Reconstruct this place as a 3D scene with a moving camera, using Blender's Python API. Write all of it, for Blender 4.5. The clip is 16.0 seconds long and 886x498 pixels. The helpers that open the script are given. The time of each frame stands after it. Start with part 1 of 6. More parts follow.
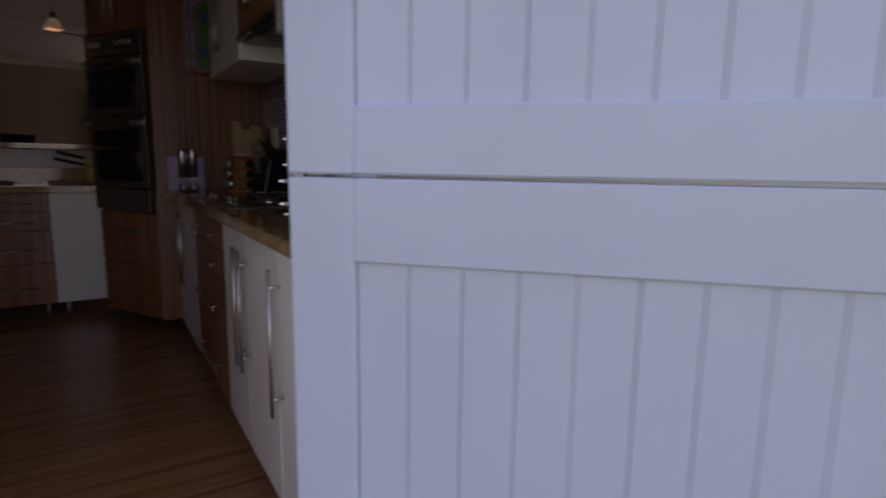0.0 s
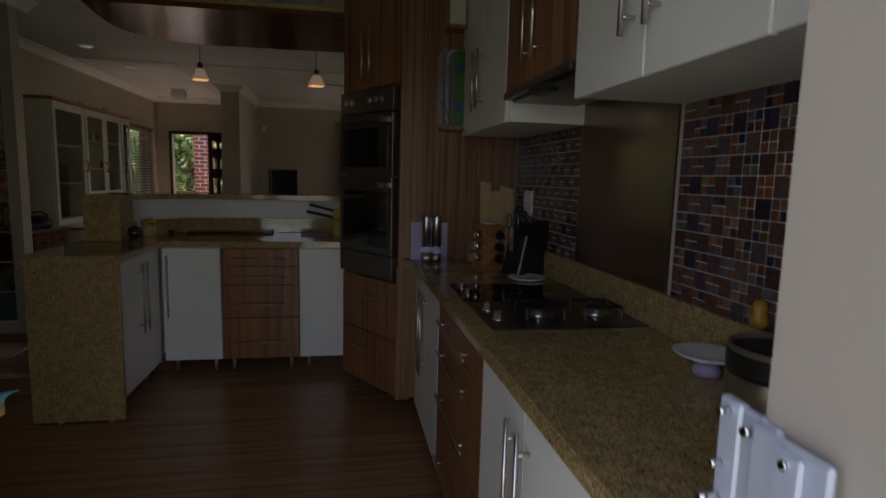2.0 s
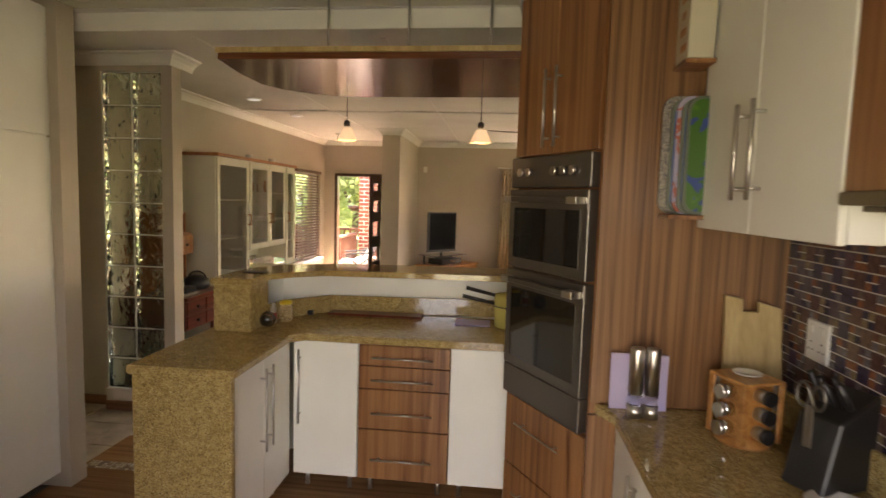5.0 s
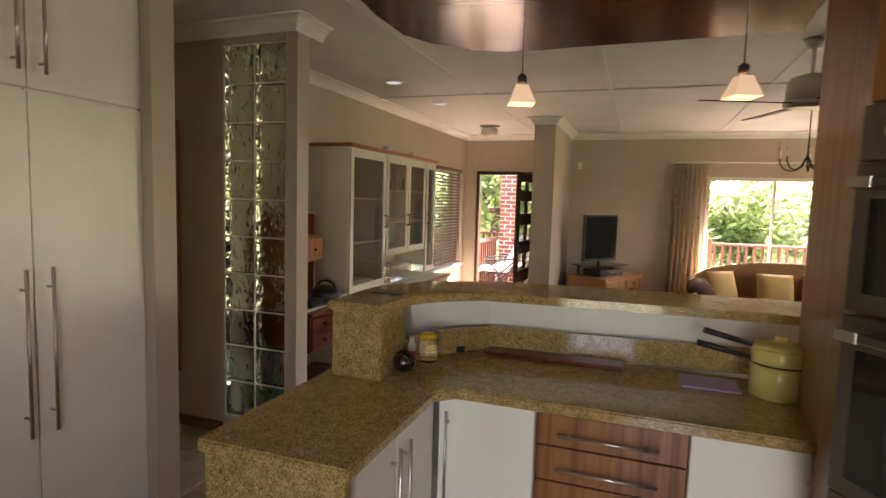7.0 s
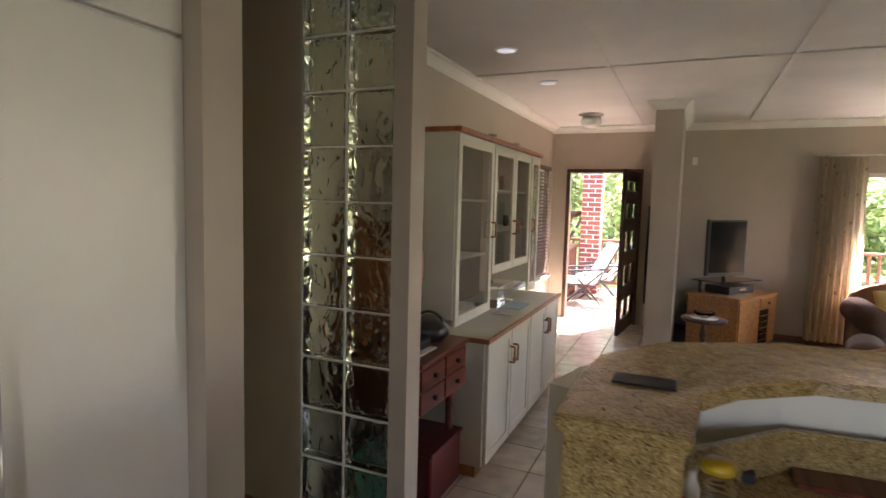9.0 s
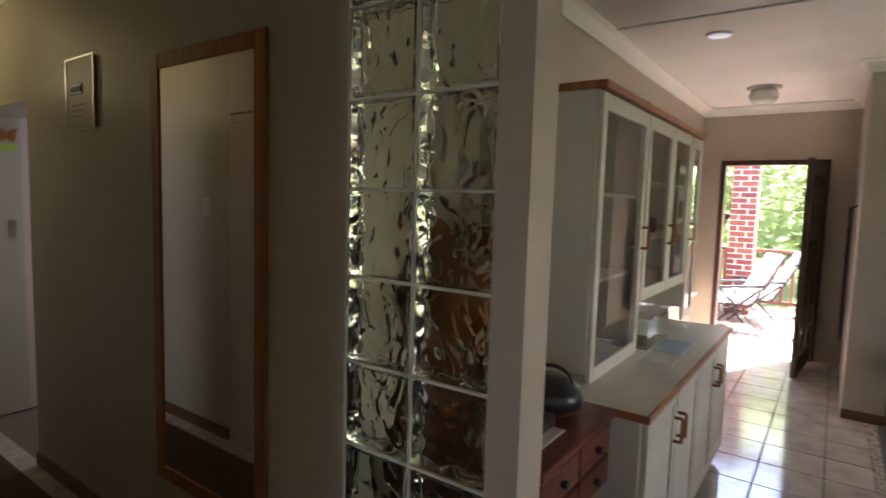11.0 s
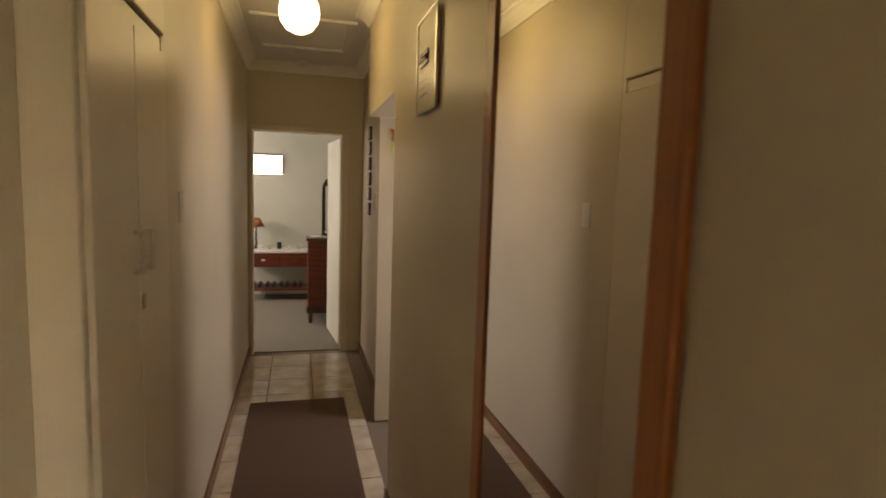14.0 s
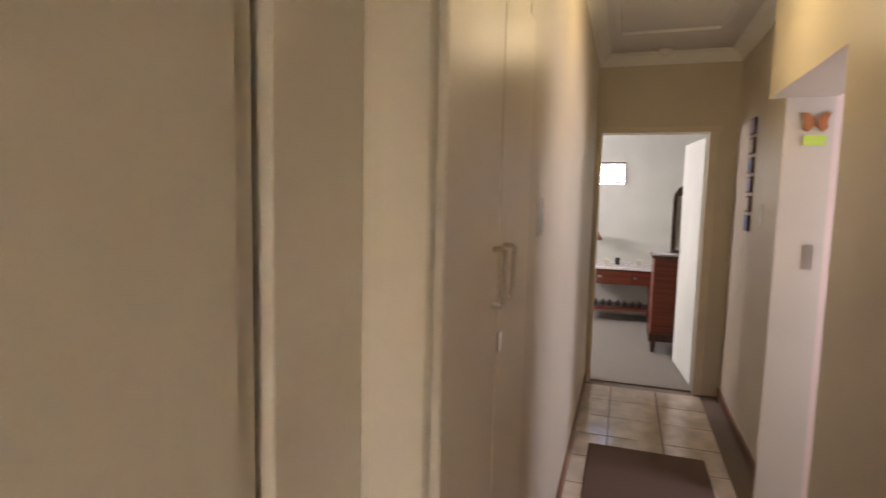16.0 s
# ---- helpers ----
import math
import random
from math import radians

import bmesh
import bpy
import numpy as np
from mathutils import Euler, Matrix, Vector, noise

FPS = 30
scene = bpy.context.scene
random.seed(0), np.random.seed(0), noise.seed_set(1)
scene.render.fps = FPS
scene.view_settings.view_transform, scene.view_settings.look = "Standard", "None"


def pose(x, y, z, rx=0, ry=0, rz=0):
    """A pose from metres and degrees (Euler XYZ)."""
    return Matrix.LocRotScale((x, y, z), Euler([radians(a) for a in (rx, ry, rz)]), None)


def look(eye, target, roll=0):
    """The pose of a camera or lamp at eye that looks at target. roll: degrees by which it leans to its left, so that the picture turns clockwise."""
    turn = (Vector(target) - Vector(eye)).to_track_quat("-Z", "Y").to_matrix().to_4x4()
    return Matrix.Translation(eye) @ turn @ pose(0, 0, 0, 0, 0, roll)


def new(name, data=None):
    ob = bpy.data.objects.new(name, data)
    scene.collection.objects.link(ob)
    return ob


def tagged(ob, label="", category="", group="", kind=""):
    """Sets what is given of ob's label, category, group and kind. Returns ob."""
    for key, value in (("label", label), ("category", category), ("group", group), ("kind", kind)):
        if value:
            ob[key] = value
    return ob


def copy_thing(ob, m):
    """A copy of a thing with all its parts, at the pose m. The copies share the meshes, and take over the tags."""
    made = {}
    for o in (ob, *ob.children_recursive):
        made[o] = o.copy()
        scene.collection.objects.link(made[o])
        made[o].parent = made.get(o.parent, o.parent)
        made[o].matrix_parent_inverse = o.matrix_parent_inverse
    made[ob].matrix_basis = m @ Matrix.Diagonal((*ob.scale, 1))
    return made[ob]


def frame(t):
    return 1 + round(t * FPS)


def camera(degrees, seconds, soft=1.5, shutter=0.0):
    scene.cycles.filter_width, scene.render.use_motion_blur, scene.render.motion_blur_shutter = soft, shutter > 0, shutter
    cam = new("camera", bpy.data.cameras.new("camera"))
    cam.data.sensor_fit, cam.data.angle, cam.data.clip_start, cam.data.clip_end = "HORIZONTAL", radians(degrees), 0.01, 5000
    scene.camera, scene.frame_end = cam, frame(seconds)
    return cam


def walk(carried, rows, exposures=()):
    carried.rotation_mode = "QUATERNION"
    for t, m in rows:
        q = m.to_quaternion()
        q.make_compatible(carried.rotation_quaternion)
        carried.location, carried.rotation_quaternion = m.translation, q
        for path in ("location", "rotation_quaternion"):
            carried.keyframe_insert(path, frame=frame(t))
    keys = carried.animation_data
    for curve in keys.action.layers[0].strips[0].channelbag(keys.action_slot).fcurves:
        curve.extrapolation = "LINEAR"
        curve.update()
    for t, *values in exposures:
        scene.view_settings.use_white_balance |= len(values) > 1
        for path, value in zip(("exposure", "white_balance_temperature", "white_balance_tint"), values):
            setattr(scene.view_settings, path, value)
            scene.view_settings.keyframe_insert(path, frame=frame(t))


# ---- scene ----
cam = camera(77.6, 16.0, shutter=0.35)
PATH = [
    (0, (1.58, 2.167, 1.114), (2.626, 3.843, 0.805), 0.8),
    (0.5, (1.564, 2.454, 1.122), (2.265, 4.303, 0.823), 1.5),
    (1, (1.51, 2.661, 1.245), (2.006, 4.577, 0.961), 2.1),
    (1.5, (1.53, 2.775, 1.322), (1.95, 4.71, 1.039), 1.9),
    (2, (1.574, 2.933, 1.371), (1.934, 4.885, 1.118), 1.5),
    (2.5, (1.636, 3.082, 1.513), (1.945, 5.048, 1.321), 1.6),
    (3, (1.637, 3.182, 1.531), (1.911, 5.156, 1.361), 1.6),
    (3.5, (1.63, 3.361, 1.545), (1.847, 5.343, 1.382), 1.7),
    (4, (1.603, 3.513, 1.652), (1.751, 5.5, 1.482), 1.7),
    (4.5, (1.558, 3.664, 1.672), (1.561, 5.657, 1.5), 1.8),
    (5, (1.519, 3.891, 1.673), (1.316, 5.873, 1.494), 1.7),
    (5.2, (1.504, 3.979, 1.672), (1.213, 5.955, 1.489), 1.7),
    (7.5, (0.895, 5.109, 1.61), (0.193, 6.973, 1.435), 1.6),
    (8, (0.688, 5.325, 1.617), (-0.043, 7.178, 1.443), 1.5),
    (8.2, (0.598, 5.409, 1.609), (-0.14, 7.26, 1.433), 1.5),
    (8.8, (0.29, 5.64, 1.6), (-0.505, 7.467, 1.425), 1.5),
    (9.4, (-0.04, 5.885, 1.59), (-0.88, 7.69, 1.415), 1.5),
    (9.9, (-0.19, 6.14, 1.58), (-1.08, 7.92, 1.405), 1.5),
    (10.5, (-0.235, 6.455, 1.569), (-1.203, 8.196, 1.394), 1.6),
    (11, (-0.332, 6.65, 1.56), (-1.487, 8.274, 1.382), 1.7),
    (11.5, (-0.427, 6.854, 1.555), (-1.842, 8.256, 1.373), 1.8),
    (12, (-0.523, 7.024, 1.575), (-2.146, 8.175, 1.374), 1.5),
    (12.5, (-0.656, 7.15, 1.554), (-2.423, 8.066, 1.357), 1.8),
    (13, (-0.812, 7.259, 1.555), (-2.646, 8.031, 1.359), 1.9),
    (13.5, (-1.033, 7.323, 1.55), (-2.911, 7.982, 1.354), 1.9),
    (14, (-1.31, 7.35, 1.566), (-3.237, 7.863, 1.354), 1.8),
    (14.5, (-1.514, 7.314, 1.541), (-3.485, 7.588, 1.338), 1.8),
    (15, (-1.70, 7.272, 1.553), (-3.69, 7.307, 1.34), 1.7),
    (15.5, (-1.811, 7.221, 1.544), (-3.78, 6.942, 1.338), 1.6),
    (16, (-1.885, 7.171, 1.534), (-3.776, 6.55, 1.337), 1.3),
]
EXPO = [(0.0, 0.75, 6900, 42), (0.8, 0.85, 6300, 30), (1.5, 0.95, 6500, 22), (2.0, 1.45, 6600, 23), (2.6, 2.3, 8000, 23), (3.5, 3.15, 8600, 25), (4.2, 3.72, 8900, 28), (5.0, 4.15, 8800, 28), (8.0, 3.8, 6900, 27), (10.5, 4.05, 6400, 25), (11.0, 3.8, 6300, 24), (11.5, 3.65, 6500, 25), (12.2, 3.95, 7600, 28), (13.0, 4.4, 8400, 32), (14.0, 5.1, 8500, 30), (15.0, 5.5, 7700, 32), (16.0, 5.75, 6700, 36)]
walk(cam, [(t, look(eye, target, roll)) for t, eye, target, roll in PATH], EXPO)

# ---- world and light ----
SUN_EL, SUN_AZ = radians(52), radians(28)
world = bpy.data.worlds.new("world")
scene.world = world
world.use_nodes = True
sky = world.node_tree.nodes.new("ShaderNodeTexSky")
sky.sky_type, sky.sun_disc = "NISHITA", False
sky.sun_elevation, sky.sun_rotation = SUN_EL, SUN_AZ
background = world.node_tree.nodes["Background"]
background.inputs[1].default_value = 0.15
world.node_tree.links.new(sky.outputs[0], background.inputs[0])


def lamp(name, kind, m, energy, colour=(1, 1, 1), **more):
    data = bpy.data.lights.new(name, kind)
    data.energy, data.color = energy, colour
    for key, value in more.items():
        if key == "size":
            data.size = value
        elif key == "size_y":
            data.shape, data.size_y = "RECTANGLE", value
        elif key == "angle":
            data.angle = value
        elif key == "radius":
            data.shadow_soft_size = value
    ob = new(name, data)
    ob.matrix_world = m
    return ob


sun_way = Vector((math.sin(SUN_AZ) * math.cos(SUN_EL), math.cos(SUN_AZ) * math.cos(SUN_EL), math.sin(SUN_EL)))
lamp("sun", "SUN", look(sun_way * 30, (0, 0, 0)), 5.0, (1, 0.95, 0.87), angle=radians(0.5))
lamp("back_door_daylight", "AREA", look((1.4, 3.06, 1.15), (1.4, 6, 1.1)), 1.4, (0.93, 0.97, 1), size=0.8, size_y=1.9)
# Added fill for the living room, set in an unseen east opening.
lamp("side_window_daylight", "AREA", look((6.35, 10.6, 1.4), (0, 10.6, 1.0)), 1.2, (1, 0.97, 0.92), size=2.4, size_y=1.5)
lamp("bathroom_daylight", "AREA", look((-4.2, 9.5, 1.5), (-4.2, 6, 1.1)), 0.95, (0.76, 0.87, 1), size=0.9, size_y=1.1)
# Added lamp on the windowless south wall, brightening the bedroom.
lamp("bedroom_daylight", "AREA", look((-8.2, 4.6, 1.5), (-8.2, 9, 1.1)), 3.4, (0.94, 0.98, 1), size=1.6, size_y=1.2)


# ---- materials ----
def material(name, colour, rough=0.5, metal=0.0, spec=0.5, coat=0.0):
    m = bpy.data.materials.new(name)
    m.use_nodes = True
    b = m.node_tree.nodes["Principled BSDF"]
    b.inputs["Base Color"].default_value = (*colour, 1)
    b.inputs["Roughness"].default_value = rough
    b.inputs["Metallic"].default_value = metal
    b.inputs["Specular IOR Level"].default_value = spec
    b.inputs["Coat Weight"].default_value = coat
    return m


def coords(m, scale=(1, 1, 1), kind="Object", turn=(0, 0, 0)):
    t = m.node_tree
    c = t.nodes.new("ShaderNodeTexCoord")
    mp = t.nodes.new("ShaderNodeMapping")
    mp.inputs["Scale"].default_value = scale
    mp.inputs["Rotation"].default_value = turn
    if kind == "World":
        g = t.nodes.new("ShaderNodeNewGeometry")
        t.links.new(g.outputs["Position"], mp.inputs[0])
    else:
        t.links.new(c.outputs[kind], mp.inputs[0])
    return mp.outputs[0]


def noisy(m, vec, scale, detail=4.0, distort=0.0):
    n = m.node_tree.nodes.new("ShaderNodeTexNoise")
    n.inputs["Scale"].default_value, n.inputs["Detail"].default_value, n.inputs["Distortion"].default_value = scale, detail, distort
    m.node_tree.links.new(vec, n.inputs["Vector"])
    return n.outputs["Fac"]


def ramp(m, fac, stops, constant=False):
    r = m.node_tree.nodes.new("ShaderNodeValToRGB")
    e = r.color_ramp.elements
    while len(e) < len(stops):
        e.new(0.5)
    for el, (p, c) in zip(e, stops):
        el.position, el.color = p, (*c, 1)
    if constant:
        r.color_ramp.interpolation = "CONSTANT"
    m.node_tree.links.new(fac, r.inputs[0])
    return r.outputs[0]


def blend(m, a, b, fac, mode="MIX"):
    x = m.node_tree.nodes.new("ShaderNodeMix")
    x.data_type, x.blend_type = "RGBA", mode
    for value, slot in ((fac, 0), (a, 6), (b, 7)):
        if isinstance(value, (int, float)):
            x.inputs[slot].default_value = value
        elif isinstance(value, tuple):
            x.inputs[slot].default_value = (*value, 1)
        else:
            m.node_tree.links.new(value, x.inputs[slot])
    return x.outputs[2]


def paint(m, colour=None, bump=None, strength=0.1, distance=0.002, rough=None):
    b, t = m.node_tree.nodes["Principled BSDF"], m.node_tree
    if colour is not None:
        t.links.new(colour, b.inputs["Base Color"])
    if rough is not None:
        t.links.new(rough, b.inputs["Roughness"])
    if bump is not None:
        n = t.nodes.new("ShaderNodeBump")
        n.inputs["Strength"].default_value, n.inputs["Distance"].default_value = strength, distance
        t.links.new(bump, n.inputs["Height"])
        t.links.new(n.outputs[0], b.inputs["Normal"])
    return m


def dark(c, k):
    return tuple(v * k for v in c)


def plaster(name, c, rough=0.6, spec=0.4):
    m = material(name, c, rough, 0, spec)
    v = coords(m, kind="World")
    return paint(m, ramp(m, noisy(m, v, 1.3, 6), [(0.3, dark(c, 0.9)), (0.7, dark(c, 1.05))]), noisy(m, v, 90, 3), 0.12, 0.002)


def streaky(name, low, mid, high, rough=0.35, across=9.0, along=0.5, axis=2, coat=0.0, kind="World", contrast=0.0):
    m = material(name, mid, rough, 0, 0.5, coat)
    sc = [across * 3.0] * 3
    sc[axis] = along
    v = coords(m, tuple(sc), kind)
    n = noisy(m, v, 1.6, 7, 0.7)
    sc2 = [across * 14.0] * 3
    sc2[axis] = along * 3
    fine = noisy(m, coords(m, tuple(sc2), kind), 1.5, 4, 0.3)
    c = ramp(m, n, [(0.28, low), (0.45, mid), (0.62, high), (0.8, mid)])
    c = blend(m, c, ramp(m, fine, [(0.3, (0.62, 0.58, 0.53)), (0.65, (1, 1, 1))]), 0.45, "MULTIPLY")
    return paint(m, c, fine, 0.08, 0.001)


def stone(name, stops, scale=150.0, rough=0.12):
    m = material(name, stops[1][1], rough, 0, 0.55)
    v = coords(m, kind="World")
    vor = m.node_tree.nodes.new("ShaderNodeTexVoronoi")
    vor.inputs["Scale"].default_value = scale
    m.node_tree.links.new(v, vor.inputs["Vector"])
    sep = m.node_tree.nodes.new("ShaderNodeSeparateColor")
    m.node_tree.links.new(vor.outputs["Color"], sep.inputs[0])
    c = ramp(m, sep.outputs[0], stops, True)
    c = blend(m, c, ramp(m, noisy(m, v, 30, 6), [(0.35, (0.74, 0.70, 0.62)), (0.65, (1.1, 1.07, 1.0))]), 0.8, "MULTIPLY")
    return paint(m, c, noisy(m, v, 60, 3), 0.02, 0.001)


def by_piece(name, stops, rough=0.2, vary=0.15, grain=40.0, island=False):
    m = material(name, stops[0][1], rough)
    if island:
        o = m.node_tree.nodes.new("ShaderNodeNewGeometry").outputs["Random Per Island"]
    else:
        o = m.node_tree.nodes.new("ShaderNodeObjectInfo").outputs["Random"]
    c = ramp(m, o, stops, True)
    v = coords(m, kind="World")
    c = blend(m, c, ramp(m, noisy(m, v, grain, 5), [(0.3, dark((1, 1, 1), 1 - 2 * vary)), (0.7, dark((1, 1, 1), 1 + vary))]), 1.0, "MULTIPLY")
    return paint(m, c, noisy(m, v, grain * 3, 3), 0.08, 0.001)


WALL = plaster("taupe_wall_paint", (0.50, 0.43, 0.345), 0.5)
HALLWALL = plaster("cream_gloss_wall_paint", (0.56, 0.49, 0.37), 0.42, 0.5)
CEILING = plaster("white_ceiling_paint", (0.74, 0.72, 0.68), 0.7)
BOARDS = plaster("cream_board_paint", (0.70, 0.68, 0.55), 0.45)
CORNICE = plaster("white_plaster_moulding", (0.80, 0.78, 0.72), 0.5)
BEDWALL = plaster("pale_green_bedroom_paint", (0.62, 0.64, 0.55), 0.6)
OUTWALL = plaster("outside_wall_paint", (0.55, 0.5, 0.42), 0.8)
CUPBOARD = plaster("cream_cupboard_enamel", (0.62, 0.54, 0.41), 0.40, 0.5)
WHITE = plaster("white_cabinet_laminate", (0.86, 0.85, 0.77), 0.34, 0.4)
HUTCH = plaster("cream_hutch_enamel", (0.70, 0.67, 0.55), 0.35)
DOORPAINT = plaster("white_door_enamel", (0.74, 0.76, 0.80), 0.32)
FRAMEPAINT = plaster("white_frame_enamel", (0.76, 0.77, 0.79), 0.3)
WALNUT = streaky("walnut_striped_laminate", (0.12, 0.042, 0.016), (0.27, 0.115, 0.046), (0.36, 0.17, 0.072), 0.3, 6)
ZEBRA = streaky("zebrano_panel_laminate", (0.07, 0.027, 0.012), (0.20, 0.092, 0.040), (0.29, 0.145, 0.066), 0.32, 11)
# Darker and glossier than WALNUT; covers every face of the raft panel.
WALNUT_H = streaky("walnut_raft_laminate", (0.07, 0.02, 0.010), (0.13, 0.042, 0.018), (0.17, 0.06, 0.027), 0.16, 8, axis=0)
PLANK = streaky("brown_floor_laminate", (0.20, 0.10, 0.043), (0.33, 0.17, 0.075), (0.40, 0.215, 0.10), 0.25, 5, axis=0)
GRANITE = stone("speckled_tan_granite", [(0.0, (0.12, 0.075, 0.035)), (0.08, (0.27, 0.18, 0.075)), (0.25, (0.40, 0.285, 0.12)), (0.62, (0.49, 0.365, 0.165)), (0.90, (0.64, 0.52, 0.29))], 330, 0.07)
STEEL = paint(material("brushed_steel", (0.55, 0.53, 0.50), 0.28, 1))
DARKSTEEL = material("dark_steel_panel", (0.17, 0.135, 0.11), 0.33, 0.9)
SPLASH = material("brown_brushed_steel", (0.34, 0.26, 0.20), 0.26, 1)
v = coords(SPLASH, (2, 2, 90), "World")
SPLASH = paint(SPLASH, ramp(SPLASH, noisy(SPLASH, coords(SPLASH, (1, 1, 1), "World"), 3, 4), [(0.3, (0.28, 0.21, 0.16)), (0.7, (0.38, 0.30, 0.23))]), noisy(SPLASH, v, 1.5, 3), 0.05, 0.001)
OVENSTEEL = material("oven_grey_steel", (0.17, 0.155, 0.14), 0.3, 0.85)
BLACKGLASS = material("black_glass", (0.012, 0.011, 0.010), 0.04, 0, 0.8)
BLACK = material("black_plastic", (0.015, 0.014, 0.014), 0.35)
DARKIRON = material("dark_iron", (0.03, 0.03, 0.035), 0.45, 0.4)
HINGE = material("grey_painted_hinge", (0.10, 0.105, 0.12), 0.5, 0.2)
GALV = material("white_coated_steel", (0.60, 0.64, 0.72), 0.35, 0.3)
CHROME = material("chrome", (0.7, 0.7, 0.68), 0.12, 1)
ORANGEWOOD = streaky("orange_pine_varnish", (0.25, 0.075, 0.02), (0.36, 0.125, 0.037), (0.45, 0.17, 0.055), 0.35, 7)
HONEY = streaky("honey_wood_varnish", (0.32, 0.12, 0.03), (0.45, 0.19, 0.055), (0.52, 0.25, 0.08), 0.35, 7, axis=1)
MAHOG = streaky("red_mahogany_varnish", (0.07, 0.012, 0.006), (0.14, 0.026, 0.012), (0.2, 0.045, 0.02), 0.28, 7, axis=1)
DARKWOOD = streaky("dark_brown_wood", (0.03, 0.012, 0.008), (0.06, 0.025, 0.014), (0.09, 0.04, 0.02), 0.4, 7)
TRIMWOOD = streaky("brown_skirting_wood", (0.10, 0.04, 0.018), (0.18, 0.075, 0.035), (0.24, 0.11, 0.05), 0.4, 6, axis=0)
GROUT = plaster("floor_grout", (0.20, 0.16, 0.12), 0.9)
TILE = by_piece("cream_ceramic_tile", [(0, (0.58, 0.50, 0.40)), (0.3, (0.62, 0.54, 0.44)), (0.6, (0.55, 0.48, 0.385)), (0.85, (0.60, 0.53, 0.44))], 0.12, 0.12, 7)
PEBBLE = by_piece("pebble_strip", [(0, (0.5, 0.42, 0.3)), (0.3, (0.3, 0.2, 0.12)), (0.6, (0.6, 0.52, 0.42)), (0.85, (0.2, 0.15, 0.11))], 0.3, 0.1, 40, True)
BIG_STOPS = [(0, (0.085, 0.04, 0.035)), (0.2, (0.12, 0.06, 0.05)), (0.38, (0.028, 0.022, 0.042)), (0.55, (0.10, 0.07, 0.085)), (0.7, (0.14, 0.085, 0.065)), (0.82, (0.042, 0.032, 0.062)), (0.92, (0.09, 0.05, 0.07))]
SMALL_STOPS = [(0, (0.22, 0.08, 0.037)), (0.15, (0.13, 0.09, 0.08)), (0.32, (0.20, 0.145, 0.085)), (0.46, (0.03, 0.025, 0.055)), (0.62, (0.14, 0.06, 0.038)), (0.74, (0.13, 0.115, 0.125)), (0.88, (0.075, 0.042, 0.05))]
MOSAIC_BIG, MOSAIC_SMALL = by_piece("glazed_mosaic_large", BIG_STOPS, 0.18, 0.2, 60), by_piece("glazed_mosaic_small", SMALL_STOPS, 0.18, 0.2, 60)
MOSAIC_BIG_ALL, MOSAIC_SMALL_ALL = by_piece("glazed_mosaic_large_joined", BIG_STOPS, 0.18, 0.2, 60, True), by_piece("glazed_mosaic_small_joined", SMALL_STOPS, 0.18, 0.2, 60, True)
WALLGROUT = plaster("pale_tile_grout", (0.55, 0.49, 0.45), 0.9)
CARPET = paint(material("grey_carpet", (0.10, 0.09, 0.085), 0.95))
v = coords(CARPET, kind="World")
paint(CARPET, ramp(CARPET, noisy(CARPET, v, 220, 3), [(0.3, (0.075, 0.068, 0.065)), (0.7, (0.15, 0.135, 0.125))]), noisy(CARPET, v, 400, 2), 0.6, 0.004)
BEDCARPET = material("grey_green_carpet", (0.2, 0.19, 0.15), 0.95)
v = coords(BEDCARPET, kind="World")
paint(BEDCARPET, ramp(BEDCARPET, noisy(BEDCARPET, v, 150, 4), [(0.3, (0.17, 0.155, 0.12)), (0.7, (0.26, 0.24, 0.2))]), noisy(BEDCARPET, v, 300, 2), 0.5, 0.004)
RUNNER = material("brown_woven_runner", (0.1, 0.06, 0.04), 0.95)
v = coords(RUNNER, (1, 1, 1), "World")
w = RUNNER.node_tree.nodes.new("ShaderNodeTexWave")
w.inputs["Scale"].default_value, w.inputs["Distortion"].default_value = 38, 1.5
RUNNER.node_tree.links.new(v, w.inputs["Vector"])
paint(RUNNER, ramp(RUNNER, w.outputs["Fac"], [(0.2, (0.085, 0.048, 0.032)), (0.8, (0.145, 0.09, 0.062))]), w.outputs["Fac"], 0.5, 0.004)
MIRROR = material("mirror_silver", (0.9, 0.9, 0.88), 0.015, 1)
GLASS = material("window_glass", (1, 1, 1), 0.0)
GLASS.node_tree.nodes["Principled BSDF"].inputs["Transmission Weight"].default_value = 1
GLASS.node_tree.nodes["Principled BSDF"].inputs["IOR"].default_value = 1.2
CABGLASS = material("cabinet_glass", (1, 1, 1), 0.0)
CABGLASS.node_tree.nodes["Principled BSDF"].inputs["Transmission Weight"].default_value = 1
CABGLASS.node_tree.nodes["Principled BSDF"].inputs["IOR"].default_value = 1.55
TINTGLASS = material("smoked_door_glass", (0.42, 0.42, 0.40), 0.02)
TINTGLASS.node_tree.nodes["Principled BSDF"].inputs["Transmission Weight"].default_value = 1
TINTGLASS.node_tree.nodes["Principled BSDF"].inputs["IOR"].default_value = 1.3
BLOCK = material("wavy_block_glass", (0.60, 0.64, 0.56), 0.08)
BLOCK.node_tree.nodes["Principled BSDF"].inputs["Transmission Weight"].default_value = 1
BLOCK.node_tree.nodes["Principled BSDF"].inputs["IOR"].default_value = 1.26
v = coords(BLOCK, (1, 0.2, 0.7), "World", (0, radians(25), 0))
paint(BLOCK, None, noisy(BLOCK, v, 12, 0.3, 2.4), 0.6, 0.035)
MORTAR = plaster("white_mortar", (0.62, 0.62, 0.55), 0.6)


